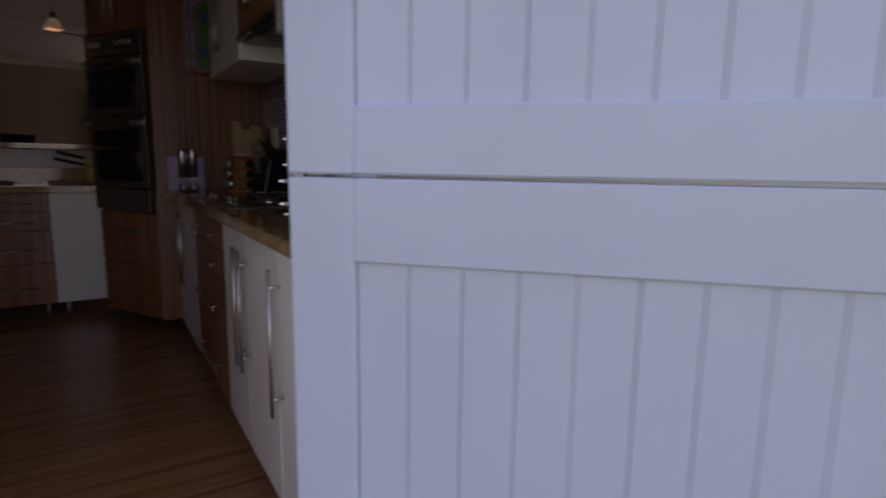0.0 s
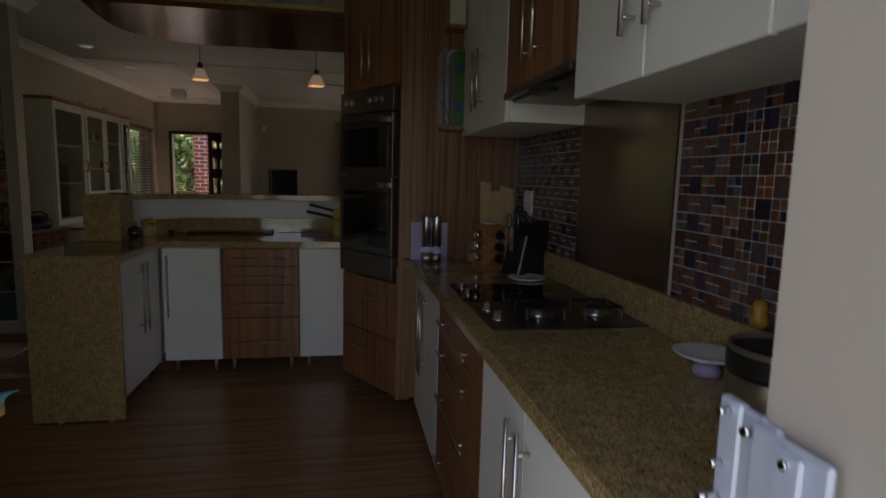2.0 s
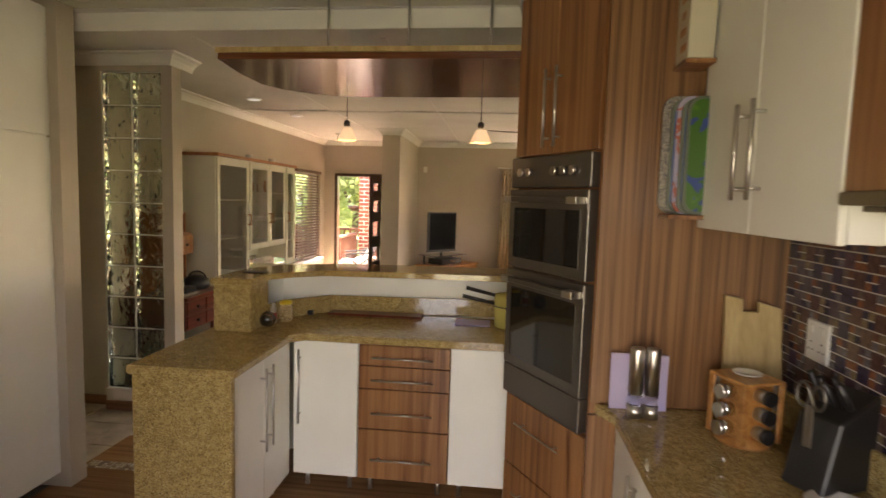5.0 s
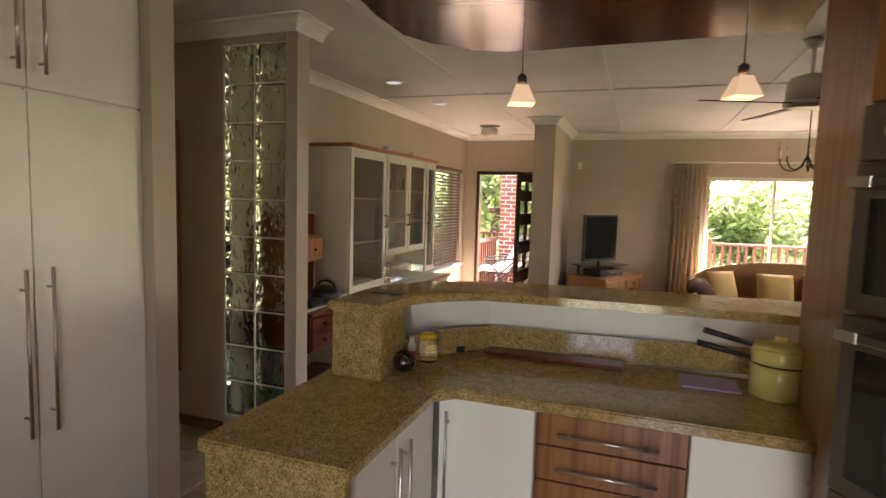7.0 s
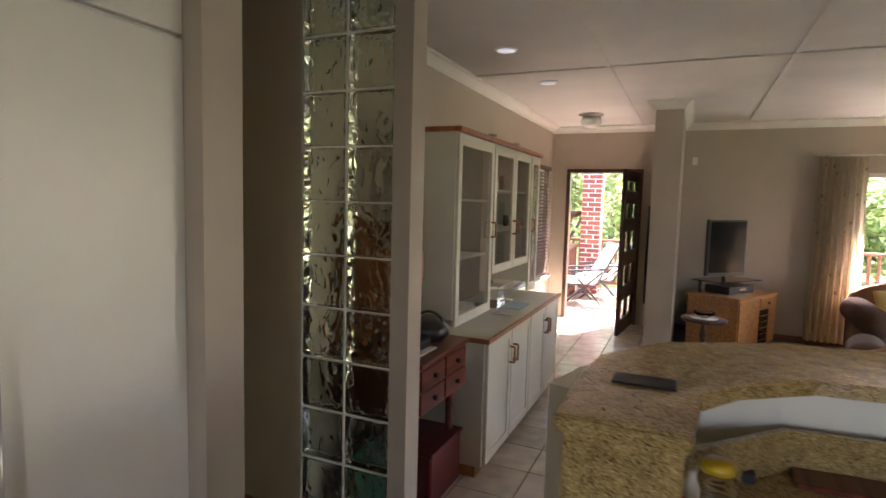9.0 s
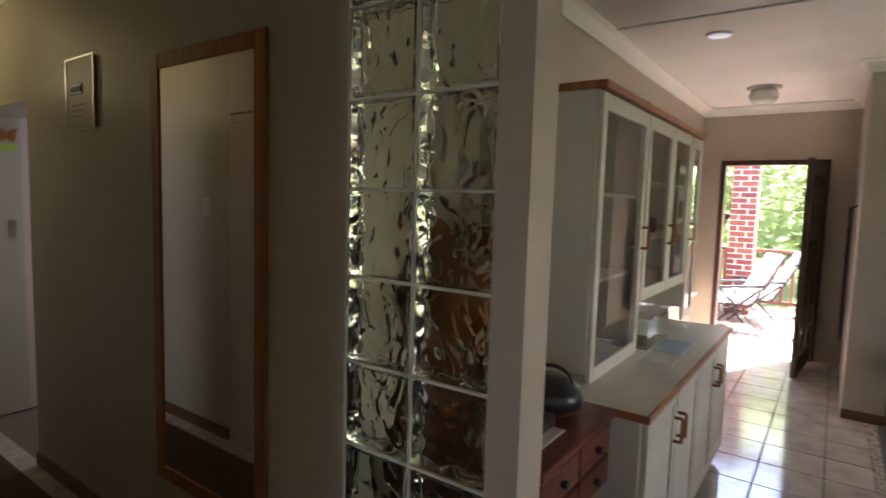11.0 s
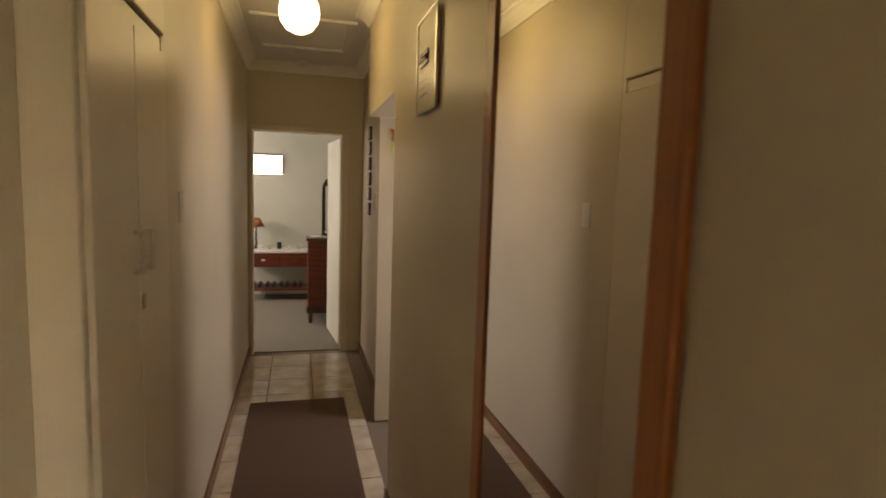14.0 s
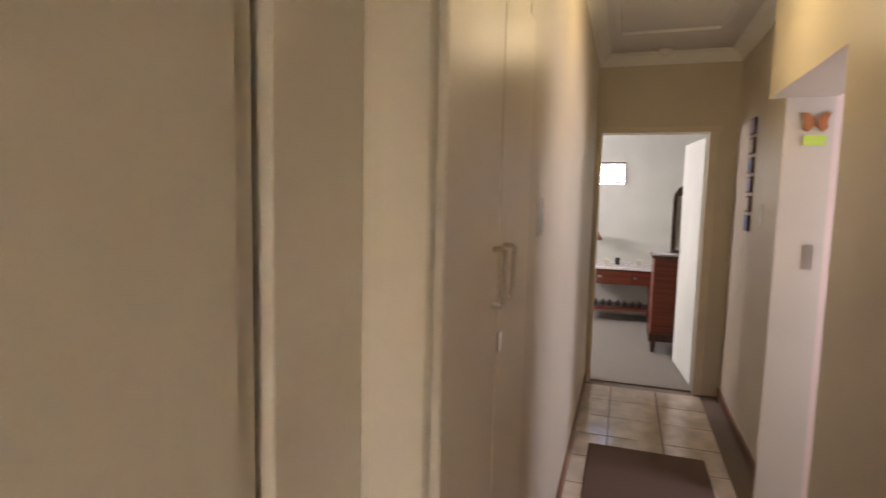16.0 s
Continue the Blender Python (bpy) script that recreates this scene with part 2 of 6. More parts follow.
def glow(name, colour, strength):
    m = material(name, colour, 0.4)
    b = m.node_tree.nodes["Principled BSDF"]
    b.inputs["Emission Color"].default_value = (*colour, 1)
    b.inputs["Emission Strength"].default_value = strength
    return m


BULB = glow("warm_bulb", (1, 0.72, 0.38), 0.6)
GLOBE = glow("lit_globe_glass", (1, 0.88, 0.42), 0.2)
DOWNLIGHT = glow("cool_downlight", (0.85, 0.93, 1), 0.035)


# ---- mesh helpers ----
def part(name, bm, mat, parent=None, label="", smooth=False):
    me = bpy.data.meshes.new(name)
    bmesh.ops.recalc_face_normals(bm, faces=bm.faces)
    bm.to_mesh(me)
    bm.free()
    if smooth:
        for p in me.polygons:
            p.use_smooth = True
    me.materials.append(mat)
    ob = new(name, me)
    ob.parent = parent
    if label:
        ob["label"] = label
    return ob


def thing(name, label, category, at=(0, 0, 0), turn=0.0, group=""):
    ob = new(name)
    ob.empty_display_size = 0.1
    ob.location, ob.rotation_euler = at, (0, 0, radians(turn))
    return tagged(ob, label, category, group)


def add_box(bm, a, b, bevel=0.0, seg=1):
    r = bmesh.ops.create_cube(bm, size=1.0)
    vs = r["verts"]
    for v in vs:
        v.co = Vector(((a[i] + b[i]) / 2 + v.co[i] * (b[i] - a[i]) for i in range(3)))
    if bevel:
        es = list({e for v in vs for e in v.link_edges})
        bmesh.ops.bevel(bm, geom=es, offset=bevel, segments=seg, affect="EDGES", clamp_overlap=True)


def box(name, a, b, mat, parent=None, bevel=0.0, label="", seg=1):
    """A block from corner a to corner b, in the parent's own coordinates."""
    bm = bmesh.new()
    add_box(bm, a, b, bevel, seg)
    return part(name, bm, mat, parent, label)


def boxes(name, pairs, mat, parent=None, bevel=0.0, label=""):
    bm = bmesh.new()
    for a, b in pairs:
        add_box(bm, a, b, bevel)
    return part(name, bm, mat, parent, label)


def add_rod(bm, a, b, r, r2=None, n=12):
    a, b = Vector(a), Vector(b)
    m = Matrix.Translation((a + b) / 2) @ (b - a).to_track_quat("Z", "Y").to_matrix().to_4x4()
    bmesh.ops.create_cone(bm, cap_ends=True, segments=n, radius1=r, radius2=r if r2 is None else r2, depth=(b - a).length, matrix=m)


def rod(name, a, b, r, mat, parent=None, r2=None, n=12, label=""):
    bm = bmesh.new()
    add_rod(bm, a, b, r, r2, n)
    ob = part(name, bm, mat, parent, label)
    for p in ob.data.polygons:
        p.use_smooth = len(p.vertices) == 4
    return ob


def slab(name, outline, z0, z1, mat, parent=None, bevel=0.0, label=""):
    bm = bmesh.new()
    lo = [bm.verts.new((x, y, z0)) for x, y in outline]
    f = bm.faces.new(lo)
    r = bmesh.ops.extrude_face_region(bm, geom=[f])
    for v in r["geom"]:
        if isinstance(v, bmesh.types.BMVert):
            v.co.z = z1
    if bevel:
        bmesh.ops.bevel(bm, geom=list(bm.edges), offset=bevel, segments=2, affect="EDGES", clamp_overlap=True)
    return part(name, bm, mat, parent, label)


def lathe(name, profile, mat, parent=None, n=24, at=(0, 0, 0), label="", smooth=True):
    bm = bmesh.new()
    rings = []
    for r, z in profile:
        rings.append([bm.verts.new((at[0] + r * math.cos(2 * math.pi * k / n), at[1] + r * math.sin(2 * math.pi * k / n), at[2] + z)) for k in range(n)])
    for lo, hi in zip(rings, rings[1:]):
        for k in range(n):
            bm.faces.new((lo[k], lo[(k + 1) % n], hi[(k + 1) % n], hi[k]))
    bm.faces.new(rings[0][::-1])
    bm.faces.new(rings[-1])
    return part(name, bm, mat, parent, label, smooth)


def setting(ob, label=""):
    ob["kind"] = "structure"
    if label:
        ob["label"] = label
    return ob


def sweep(name, path, profile, mat, parent=None, label=""):
    """Runs a cross-section (out, up) along a level path of (x, y); out is to the left of the way."""
    bm = bmesh.new()
    rows = []
    for k, p in enumerate(path):
        p = Vector((p[0], p[1]))
        d1 = (p - Vector(path[k - 1][:2])).normalized() if k else None
        d2 = (Vector(path[k + 1][:2]) - p).normalized() if k + 1 < len(path) else None
        d1, d2 = d1 or d2, d2 or d1
        n1, n2 = Vector((-d1.y, d1.x)), Vector((-d2.y, d2.x))
        nn = (n1 + n2).normalized()
        nn /= max(nn.dot(n1), 0.3)
        rows.append([bm.verts.new((p.x + nn.x * o, p.y + nn.y * o, z)) for o, z in profile])
    for a, b in zip(rows, rows[1:]):
        for k in range(len(profile)):
            bm.faces.new((a[k], a[(k + 1) % len(profile)], b[(k + 1) % len(profile)], b[k]))
    bm.faces.new(rows[0])
    bm.faces.new(rows[-1][::-1])
    return part(name, bm, mat, parent, label)


# ---- structure ----
C = 2.65
WX, EX = -1.62, 6.4
SY, NY = 3.0, 13.47


def wall(name, a, b, mat, holes=(), label=""):
    """An upright wall between corners a and b (x, y) with rectangular holes (u0, u1, z0, z1) along its longer way."""
    along = 0 if abs(b[0] - a[0]) > abs(b[1] - a[1]) else 1
    lo, hi = min(a[along], b[along]), max(a[along], b[along])
    o0, o1 = min(a[1 - along], b[1 - along]), max(a[1 - along], b[1 - along])
    cuts = sorted({lo, hi, *[h[0] for h in holes], *[h[1] for h in holes]})
    pairs = []
    for u0, u1 in zip(cuts, cuts[1:]):
        z = 0.0
        for h in sorted([h for h in holes if h[0] < (u0 + u1) / 2 < h[1]], key=lambda h: h[2]):
            if h[2] > z:
                pairs.append((u0, u1, z, h[2]))
            z = h[3]
        if z < C:
            pairs.append((u0, u1, z, C))
    out = []
    for u0, u1, z0, z1 in pairs:
        p, q = [0, 0, z0], [0, 0, z1]
        p[along], q[along], p[1 - along], q[1 - along] = u0, u1, o0, o1
        out.append((tuple(p), tuple(q)))
    return setting(boxes(name, out, mat), label)


wall("wall_south", (-1.6, SY), (6.6, 3.335), WALL, [(1.02, 1.94, 0, 2.1)], "taupe plastered outer wall with the stable door")
wall("wall_east_kitchen", (2.56, 3.335), (2.8, 7.3), WALL, (), "taupe plastered kitchen wall behind the worktop")
# The opening in this unseen wall is invented to house the fill lamp.
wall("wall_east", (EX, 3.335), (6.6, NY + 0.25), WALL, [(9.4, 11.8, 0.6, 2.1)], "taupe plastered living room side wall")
wall("wall_north", (WX - 0.22, NY), (EX, NY + 0.25), WALL, [(-1.42, -0.42, 0, 2.08), (1.95, 4.3, 0.62, 2.04)], "taupe plastered wall with front door and window")
wall("wall_west_living", (WX - 0.22, 7.95), (WX, NY), WALL, [(11.3, 13.25, 0.62, 2.06)], "taupe plastered wall behind the display hutch")
wall("wall_pantry_back", (-1.6, 3.335), (-1.48, 6.63), WALL, (), "taupe plastered wall behind the pantry units")
box("wall_pier", (-2.3, 6.63, 0), (-0.825, 6.75, C), WALL)
setting(bpy.data.objects["wall_pier"], "taupe plastered wall end between kitchen and hall")
wall("wall_hall_south", (-6.55, 6.64), (-3.365, 6.92), HALLWALL, (), "glossy cream hall wall with light switch")
wall("wall_hall_north", (-4.9, 7.79), (-1.42, 7.95), HALLWALL, [(-4.9, -3.91, 0, 2.02)], "glossy cream hall wall with long mirror")
wall("wall_hall_north_far", (-6.55, 7.94), (-4.91, 8.06), HALLWALL, (), "cream hall wall with small pictures")
wall("wall_hall_end", (-6.7, 6.75), (-6.55, 8.2), HALLWALL, [(6.96, 7.76, 0, 2.05)], "cream wall round the bedroom doorway")
box("wall_stub", (-0.20, 11.74, 0), (0.06, NY, C), WALL)
setting(bpy.data.objects["wall_stub"], "taupe plastered wall stub beside the front door")
wall("wall_closet_back", (-3.4, 6.2), (-1.5, 6.3), WALL)
wall("wall_bedroom_west", (-9.7, 4.4), (-9.5, 10.2), BEDWALL, [(6.52, 7.14, 1.72, 2.0)], "pale green bedroom wall with a high window")
wall("wall_bedroom_north", (-9.5, 10.0), (-6.7, 10.2), BEDWALL)
wall("wall_bedroom_south", (-9.5, 4.4), (-6.7, 4.6), BEDWALL)
wall("wall_bedroom_east", (-6.699, 4.6), (-6.55, 6.749), BEDWALL)
wall("wall_bedroom_east_far", (-6.699, 8.201), (-6.55, 10.0), BEDWALL)
wall("wall_bathroom_north", (-6.54, 10.0), (-1.85, 10.2), BEDWALL)
setting(box("ceiling", (-9.7, 6.78, C), (6.6, NY + 0.25, C + 0.12), CEILING), "white boarded ceiling with cover strips")
box("ceiling_back", (-9.7, 4.4, C), (-1.6, 6.779, C + 0.12), CEILING)["kind"] = "structure"
bm = bmesh.new()
for k in range(34):
    add_box(bm, (-1.6, SY + 0.111 * k, C), (6.6, SY + 0.111 * k + 0.105, C + 0.02), 0.003)
add_box(bm, (-1.6, SY, C + 0.021), (6.6, 6.779, C + 0.12))
setting(part("ceiling_kitchen", bm, BOARDS), "cream tongue-and-groove board ceiling")
setting(box("ground", (-60, -40, -0.6), (60, 80, -0.12), OUTWALL), "outdoor ground")
setting(box("floor_base", (-9.7, SY, -0.12), (6.6, NY + 0.25, -0.012), GROUT), "floor base")
setting(box("floor_kitchen", (-0.95, SY, -0.012), (6.4, 7.3, 0.0), PLANK), "brown wood laminate kitchen floor")
setting(box("floor_bedroom", (-9.5, 4.6, -0.012), (-6.62, 10, 0.002), BEDCARPET), "grey-green bedroom carpet")
setting(slab("floor_carpet", [(0.12, 7.45), (6.4, 7.45), (6.4, NY), (0.02, NY), (0.02, 9.2), (0.12, 8.9)], -0.012, 0.004, CARPET), "dark grey living room carpet")

# cover strips and cornices
STRIPS = [((x - 0.02, 7.3, C - 0.008), (x + 0.02, NY, C)) for x in (-0.46, 0.765, 2.05, 3.3)] + [((WX, y - 0.02, C - 0.012), (EX, y + 0.02, C - 0.001)) for y in (10.15,)]
STRIPS += [((-5.15, 7.05, C - 0.02), (-5.1, 7.73, C)), ((-5.95, 7.05, C - 0.02), (-5.9, 7.73, C)), ((-5.9, 7.05, C - 0.02), (-5.15, 7.09, C)), ((-5.9, 7.69, C - 0.02), (-5.15, 7.73, C))]
setting(boxes("trim_ceiling_strips", STRIPS, CEILING, None, 0.003), "white ceiling cover strips")
COVE = [(0, C), (0.085, C), (0.085, C - 0.012), (0.06, C - 0.022), (0.035, C - 0.045), (0.018, C - 0.07), (0.012, C - 0.085), (0, C - 0.085)]
setting(sweep("cornice_living", [(EX, NY), (0.06, NY), (0.06, 11.74), (-0.20, 11.74), (-0.20, NY), (WX, NY), (WX, 7.95)], COVE, CORNICE), "white coved cornice")
setting(sweep("cornice_hall_north", [(-0.86, 7.95), (-0.86, 7.68), (-3.91, 7.79), (-4.9, 7.79), (-4.91, 7.94), (-6.55, 7.94), (-6.55, 6.92), (-3.37, 6.92)], COVE, CORNICE), "white coved cornice")
BEAM = [(0, C - 0.001), (0.10, C - 0.001), (0.10, C - 0.03), (0.085, C - 0.035), (0.085, C - 0.055), (0.055, C - 0.065), (0.045, C - 0.09), (0.0, C - 0.10)]
setting(sweep("cornice_kitchen", [(1.75, 6.78), (-0.9, 6.84)], [(-o, z) for o, z in BEAM], CORNICE), "cream stepped moulding at the edge of the board ceiling")


# ---- kitchen ----
def bar_handle(parent, p, q, away, name="handle", r=0.006, inset=0.12):
    """A steel bar between p and q, stood off its door by the vector away."""
    p, q, away = Vector(p), Vector(q), Vector(away)
    bm = bmesh.new()
    add_rod(bm, p + away, q + away, r, n=10)
    for f in (inset, 1 - inset):
        c = p.lerp(q, f)
        add_rod(bm, c, c + away, r * 0.8, n=8)
    return part(name, bm, STEEL, parent, "brushed steel bar handle", True)


def base_unit(label, x0, x1, kind, mat, at, turn, deep=0.56, group="base units", handle_at="left", h0=0.10, h1=0.875):
    """A base unit whose front runs from x0 to x1 along the local x axis and looks along -y."""
    u = thing("base_unit", label, "kitchen cabinet", at, turn, group)
    box("carcass", (x0 + 0.002, 0.02, h0), (x1 - 0.002, deep, h1), mat, u)
    w = x1 - x0
    if kind == "drawers":
        zs = [h0, h0 + 0.29, h0 + 0.52, h0 + 0.65, h1 - 0.005]
        for z0, z1 in zip(zs, zs[1:]):
            d = box("drawer_front", (x0 + 0.004, 0, z0 + 0.003), (x1 - 0.004, 0.019, z1 - 0.003), mat, u, 0.002)
            bar_handle(d, (x0 + 0.16 * w, 0, z0 + 0.43 * (z1 - z0)), (x1 - 0.18 * w, 0, z0 + 0.43 * (z1 - z0)), (0, -0.03, 0), r=0.0055)
    else:
        n = 2 if kind == "pair" else 1
        for k in range(n):
            a, b = x0 + w * k / n, x0 + w * (k + 1) / n
            d = box("door", (a + 0.003, 0, h0 + 0.003), (b - 0.003, 0.019, h1 - 0.005), mat, u, 0.002)
            side = handle_at if n == 1 else ("right" if k == 0 else "left")
            hx = a + 0.04 if side == "left" else b - 0.04
            bar_handle(d, (hx, 0, h1 - 0.05 - min(0.42, 0.42)), (hx, 0, h1 - 0.05), (0, -0.032, 0))
    for fx in (x0 + 0.06, x1 - 0.06):
        rod("leg", (fx, 0.08, 0.001), (fx, 0.08, h0), 0.013, STEEL, u, n=12)
    return u


# run along the east wall: local x runs to -y of the world
E0 = (1.98, 5.95, 0)
base_unit("tall narrow white double-door unit beside the oven tower", 0.0, 0.76, "pair", WHITE, E0, -90)
base_unit("walnut-striped drawer unit under the hob", 0.76, 1.51, "drawers", WALNUT, E0, -90)
base_unit("white laminate double-door unit next to the drawers", 1.51, 2.27, "pair", WHITE, E0, -90)
base_unit("white laminate single-door unit by the back door", 2.27, 2.61, "single", WHITE, E0, -90)
slab("worktop", [(1.955, 3.338), (2.555, 3.338), (2.555, 5.975), (1.90, 5.975), (1.955, 5.86)], 0.88, 0.92, GRANITE, None, 0.006)
tagged(bpy.data.objects["worktop"], "polished speckled tan granite worktop with the hob let in", "worktop")
tagged(box("upstand", (2.53, 3.338, 0.921), (2.5485, 5.9745, 1.04), GRANITE, None, 0.003), "speckled granite upstand along the wall", "upstand")

# end run, looking south
S0 = (0.40, 6.80, 0)
base_unit("white laminate corner unit with one door", 0.0, 0.37, "single", WHITE, S0, 0, handle_at="left")
base_unit("walnut-striped unit with four drawers", 0.37, 0.88, "drawers", WALNUT, S0, 0)
base_unit("white laminate unit with one door beside the oven tower", 0.88, 1.26, "single", WHITE, S0, 0, handle_at="right")
# peninsula, looking east
base_unit("white laminate double-door unit of the peninsula", 0.0, 0.68, "pair", WHITE, (0.382, 6.115, 0), 90, deep=0.40)
panel = tagged(box("end_panel", (-0.05, 6.075, 0.012), (0.405, 6.11, 0.88), GRANITE, None, 0.004), "speckled tan granite end panel of the peninsula", "panel")
for fx in (0.08, 0.33):
    rod("foot", (fx, 6.09, 0.0), (fx, 6.09, 0.013), 0.012, STEEL, panel)
tagged(slab("peninsula_worktop", [(-0.07, 6.065), (0.418, 6.065), (0.418, 6.70), (0.48, 6.76), (1.75, 6.76), (1.75, 7.38), (0.42, 7.38), (0.12, 7.24), (0.0, 7.1), (-0.07, 6.95)], 0.88, 0.92, GRANITE, None, 0.006), "polished speckled tan granite worktop round the corner", "worktop")
box("bar_wall_low", (-0.05, 6.12, 0.0), (-0.02, 6.9, 0.879), GRANITE)
tagged(bpy.data.objects["bar_wall_low"], "granite cladding on the hall side of the peninsula", "panel")
bm = bmesh.new()
wallpath = [(-0.02, 6.96), (0.02, 7.12), (0.15, 7.27), (0.43, 7.40), (1.75, 7.52)]
tagged(sweep("bar_wall", wallpath, [(0.0, 0.0), (0.09, 0.0), (0.09, 1.175), (0.0, 1.175)], OUTWALL), "low plastered wall that carries the raised bar", "low wall")
bpy.data.objects["bar_wall"].data.materials[0] = WHITE
tagged(sweep("bar_upstand", [(0.19, 6.95), (0.22, 7.10), (0.44, 7.345), (1.75, 7.45)], [(0.0, 0.921), (0.02, 0.921), (0.02, 1.03), (0.0, 1.03)], GRANITE), "speckled granite upstand behind the worktop", "upstand")
tagged(box("pillar_block", (-0.02, 6.715, 0.921), (0.19, 6.95, 1.18), GRANITE, None, 0.003), "granite-clad block at the end of the raised bar", "pillar")
tagged(slab("raised_bar", [(-0.035, 6.70), (0.20, 6.70), (0.22, 6.93), (0.30, 7.05), (0.46, 7.17), (1.0, 7.22), (1.8, 7.26), (1.8, 7.66), (0.95, 7.62), (0.42, 7.54), (0.12, 7.38), (-0.02, 7.15), (-0.035, 7.0)], 1.18, 1.215, GRANITE, None, 0.006), "raised granite bar top with a polished edge", "bar top")

# oven tower across the corner
TA, TB = Vector((1.88, 5.97, 0)), Vector((1.58, 6.47, 0))
TW = (TB - TA).length
tower = thing("oven_tower", "walnut-striped tall unit with doors above and drawers below the ovens", "kitchen cabinet", TB, math.degrees(math.atan2(TA.y - TB.y, TA.x - TB.x)))
inv = Matrix.Rotation(-tower.rotation_euler.z, 4, "Z") @ Matrix.Translation(-TB)
outline = [(1.872, 5.985), (1.58, 6.47), (1.66, 7.2), (2.55, 7.2), (2.55, 5.995)]
inner = [tuple((inv @ Vector((x, y, 0)))[:2]) for x, y in outline]
inner[0], inner[1] = (inner[0][0], 0.02), (inner[1][0], 0.02)
slab("body", inner, 0.10, 2.58, WALNUT, tower)
OZ0, OZ1 = 0.79, 1.90
for k, (z0, z1) in enumerate(((0.12, 0.44), (0.44, 0.775))):
    d = box("drawer_front", (0.005, -0.002, z0 + 0.003), (TW - 0.02, 0.019, z1 - 0.003), WALNUT, tower, 0.002)
    bar_handle(d, (0.12, 0, z1 - 0.11), (0.44, 0, z1 - 0.11), (0, -0.03, 0), r=0.004)
for k in (0, 1):
    a, b = 0.005 + k * (TW - 0.02) / 2, (k + 1) * (TW - 0.02) / 2
    d = box("door", (a, -0.002, 1.875), (b, 0.019, 2.57), WALNUT, tower, 0.002)
    hx = b - 0.035 if k == 0 else a + 0.035
    bar_handle(d, (hx, 0, 1.90), (hx, 0, 2.22), (0, -0.032, 0))
oven = thing("double_oven", "built-in grey steel and black glass double oven in the tower", "oven", TB, math.degrees(tower.rotation_euler.z))
box("control_panel", (0.01, -0.025, 1.735), (TW - 0.025, 0.018, 1.865), OVENSTEEL, oven, 0.003)
for kx in (0.10, 0.16, 0.34, 0.40, 0.46):
    rod("knob", (kx, -0.045, 1.80), (kx, -0.025, 1.80), 0.018, STEEL, oven)
for name, z0, z1 in (("top_door", 1.38, 1.732), ("main_door", 0.93, 1.375)):
    d = box(name, (0.01, -0.03, z0), (TW - 0.025, 0.018, z1 - 0.006), OVENSTEEL, oven, 0.003)
    box("door_glass", (0.055, -0.033, z0 + 0.045), (TW - 0.07, -0.03, z1 - 0.085), BLACKGLASS, d)
    box("door_handle", (0.03, -0.075, z1 - 0.06), (TW - 0.045, -0.055, z1 - 0.035), OVENSTEEL, d, 0.004)
    for x in (0.03, TW - 0.105):
        box("handle_end", (x, -0.076, z1 - 0.062), (x + 0.06, -0.03, z1 - 0.034), STEEL, d, 0.002)
box("warming_drawer", (0.01, -0.028, OZ0), (TW - 0.025, 0.018, 0.925), OVENSTEEL, oven, 0.003)
tagged(box("wood_cladding", (1.885, 5.975, 0.925), (2.556, 5.993, 2.62), ZEBRA), "striped zebrano-look panel at the end of the worktop", "wall panel")
tagged(box("side_cladding", (1.875, 5.965, 0.10), (1.955, 5.985, 0.875), ZEBRA), "striped zebrano-look side panel below the worktop", "wall panel")
sweep("tower_cornice", [(2.2, 5.965), (1.872, 5.965), (1.565, 6.47), (1.64, 7.2)], [(0, C - 0.085), (-0.012, C - 0.085), (-0.02, C - 0.06), (-0.05, C - 0.03), (-0.07, C - 0.01), (-0.07, C - 0.001), (0, C - 0.001)], CORNICE)
setting(bpy.data.objects["tower_cornice"], "white moulded cornice on the oven tower")


def wall_unit(label, y0, y1, z0, z1, mat, n=2, hlen=0.32, low=0.05, zig=0.0):
    """A wall unit on the east wall from y0 to y1, doors looking west."""
    u = thing("wall_unit", label, "kitchen cabinet", (2.21, y1, 0), -90, "wall units")
    w = y1 - y0
    box("carcass", (0.002, 0.02, z0), (w - 0.002, 0.345, z1), mat, u)
    for k in range(n):
        a, b = w * k / n, w * (k + 1) / n
        d = box("door", (a + 0.002, 0, z0 - 0.004), (b - 0.002, 0.019, z1), mat, u, 0.003)
        hx = b - 0.05 if k % 2 == 0 else a + 0.05
        bar_handle(d, (hx, 0, z0 + low), (hx, 0, z0 + low + hlen), (0, -0.034, 0), r=0.0065)
    return u


wall_unit("narrow cream-white double-door wall unit", 5.10, 5.925, 1.605, 2.60, WHITE, hlen=0.27, low=0.09)
wall_unit("walnut-striped wall unit above the extractor", 4.43, 5.098, 1.715, 2.60, WALNUT, hlen=0.34, low=0.05)
wall_unit("white double-door wall unit near the back door", 3.70, 4.428, 1.605, 2.60, WHITE, hlen=0.34, low=0.09)
wall_unit("white single-door wall unit by the back door", 3.338, 3.698, 1.605, 2.60, WHITE, 1, hlen=0.34, low=0.09)

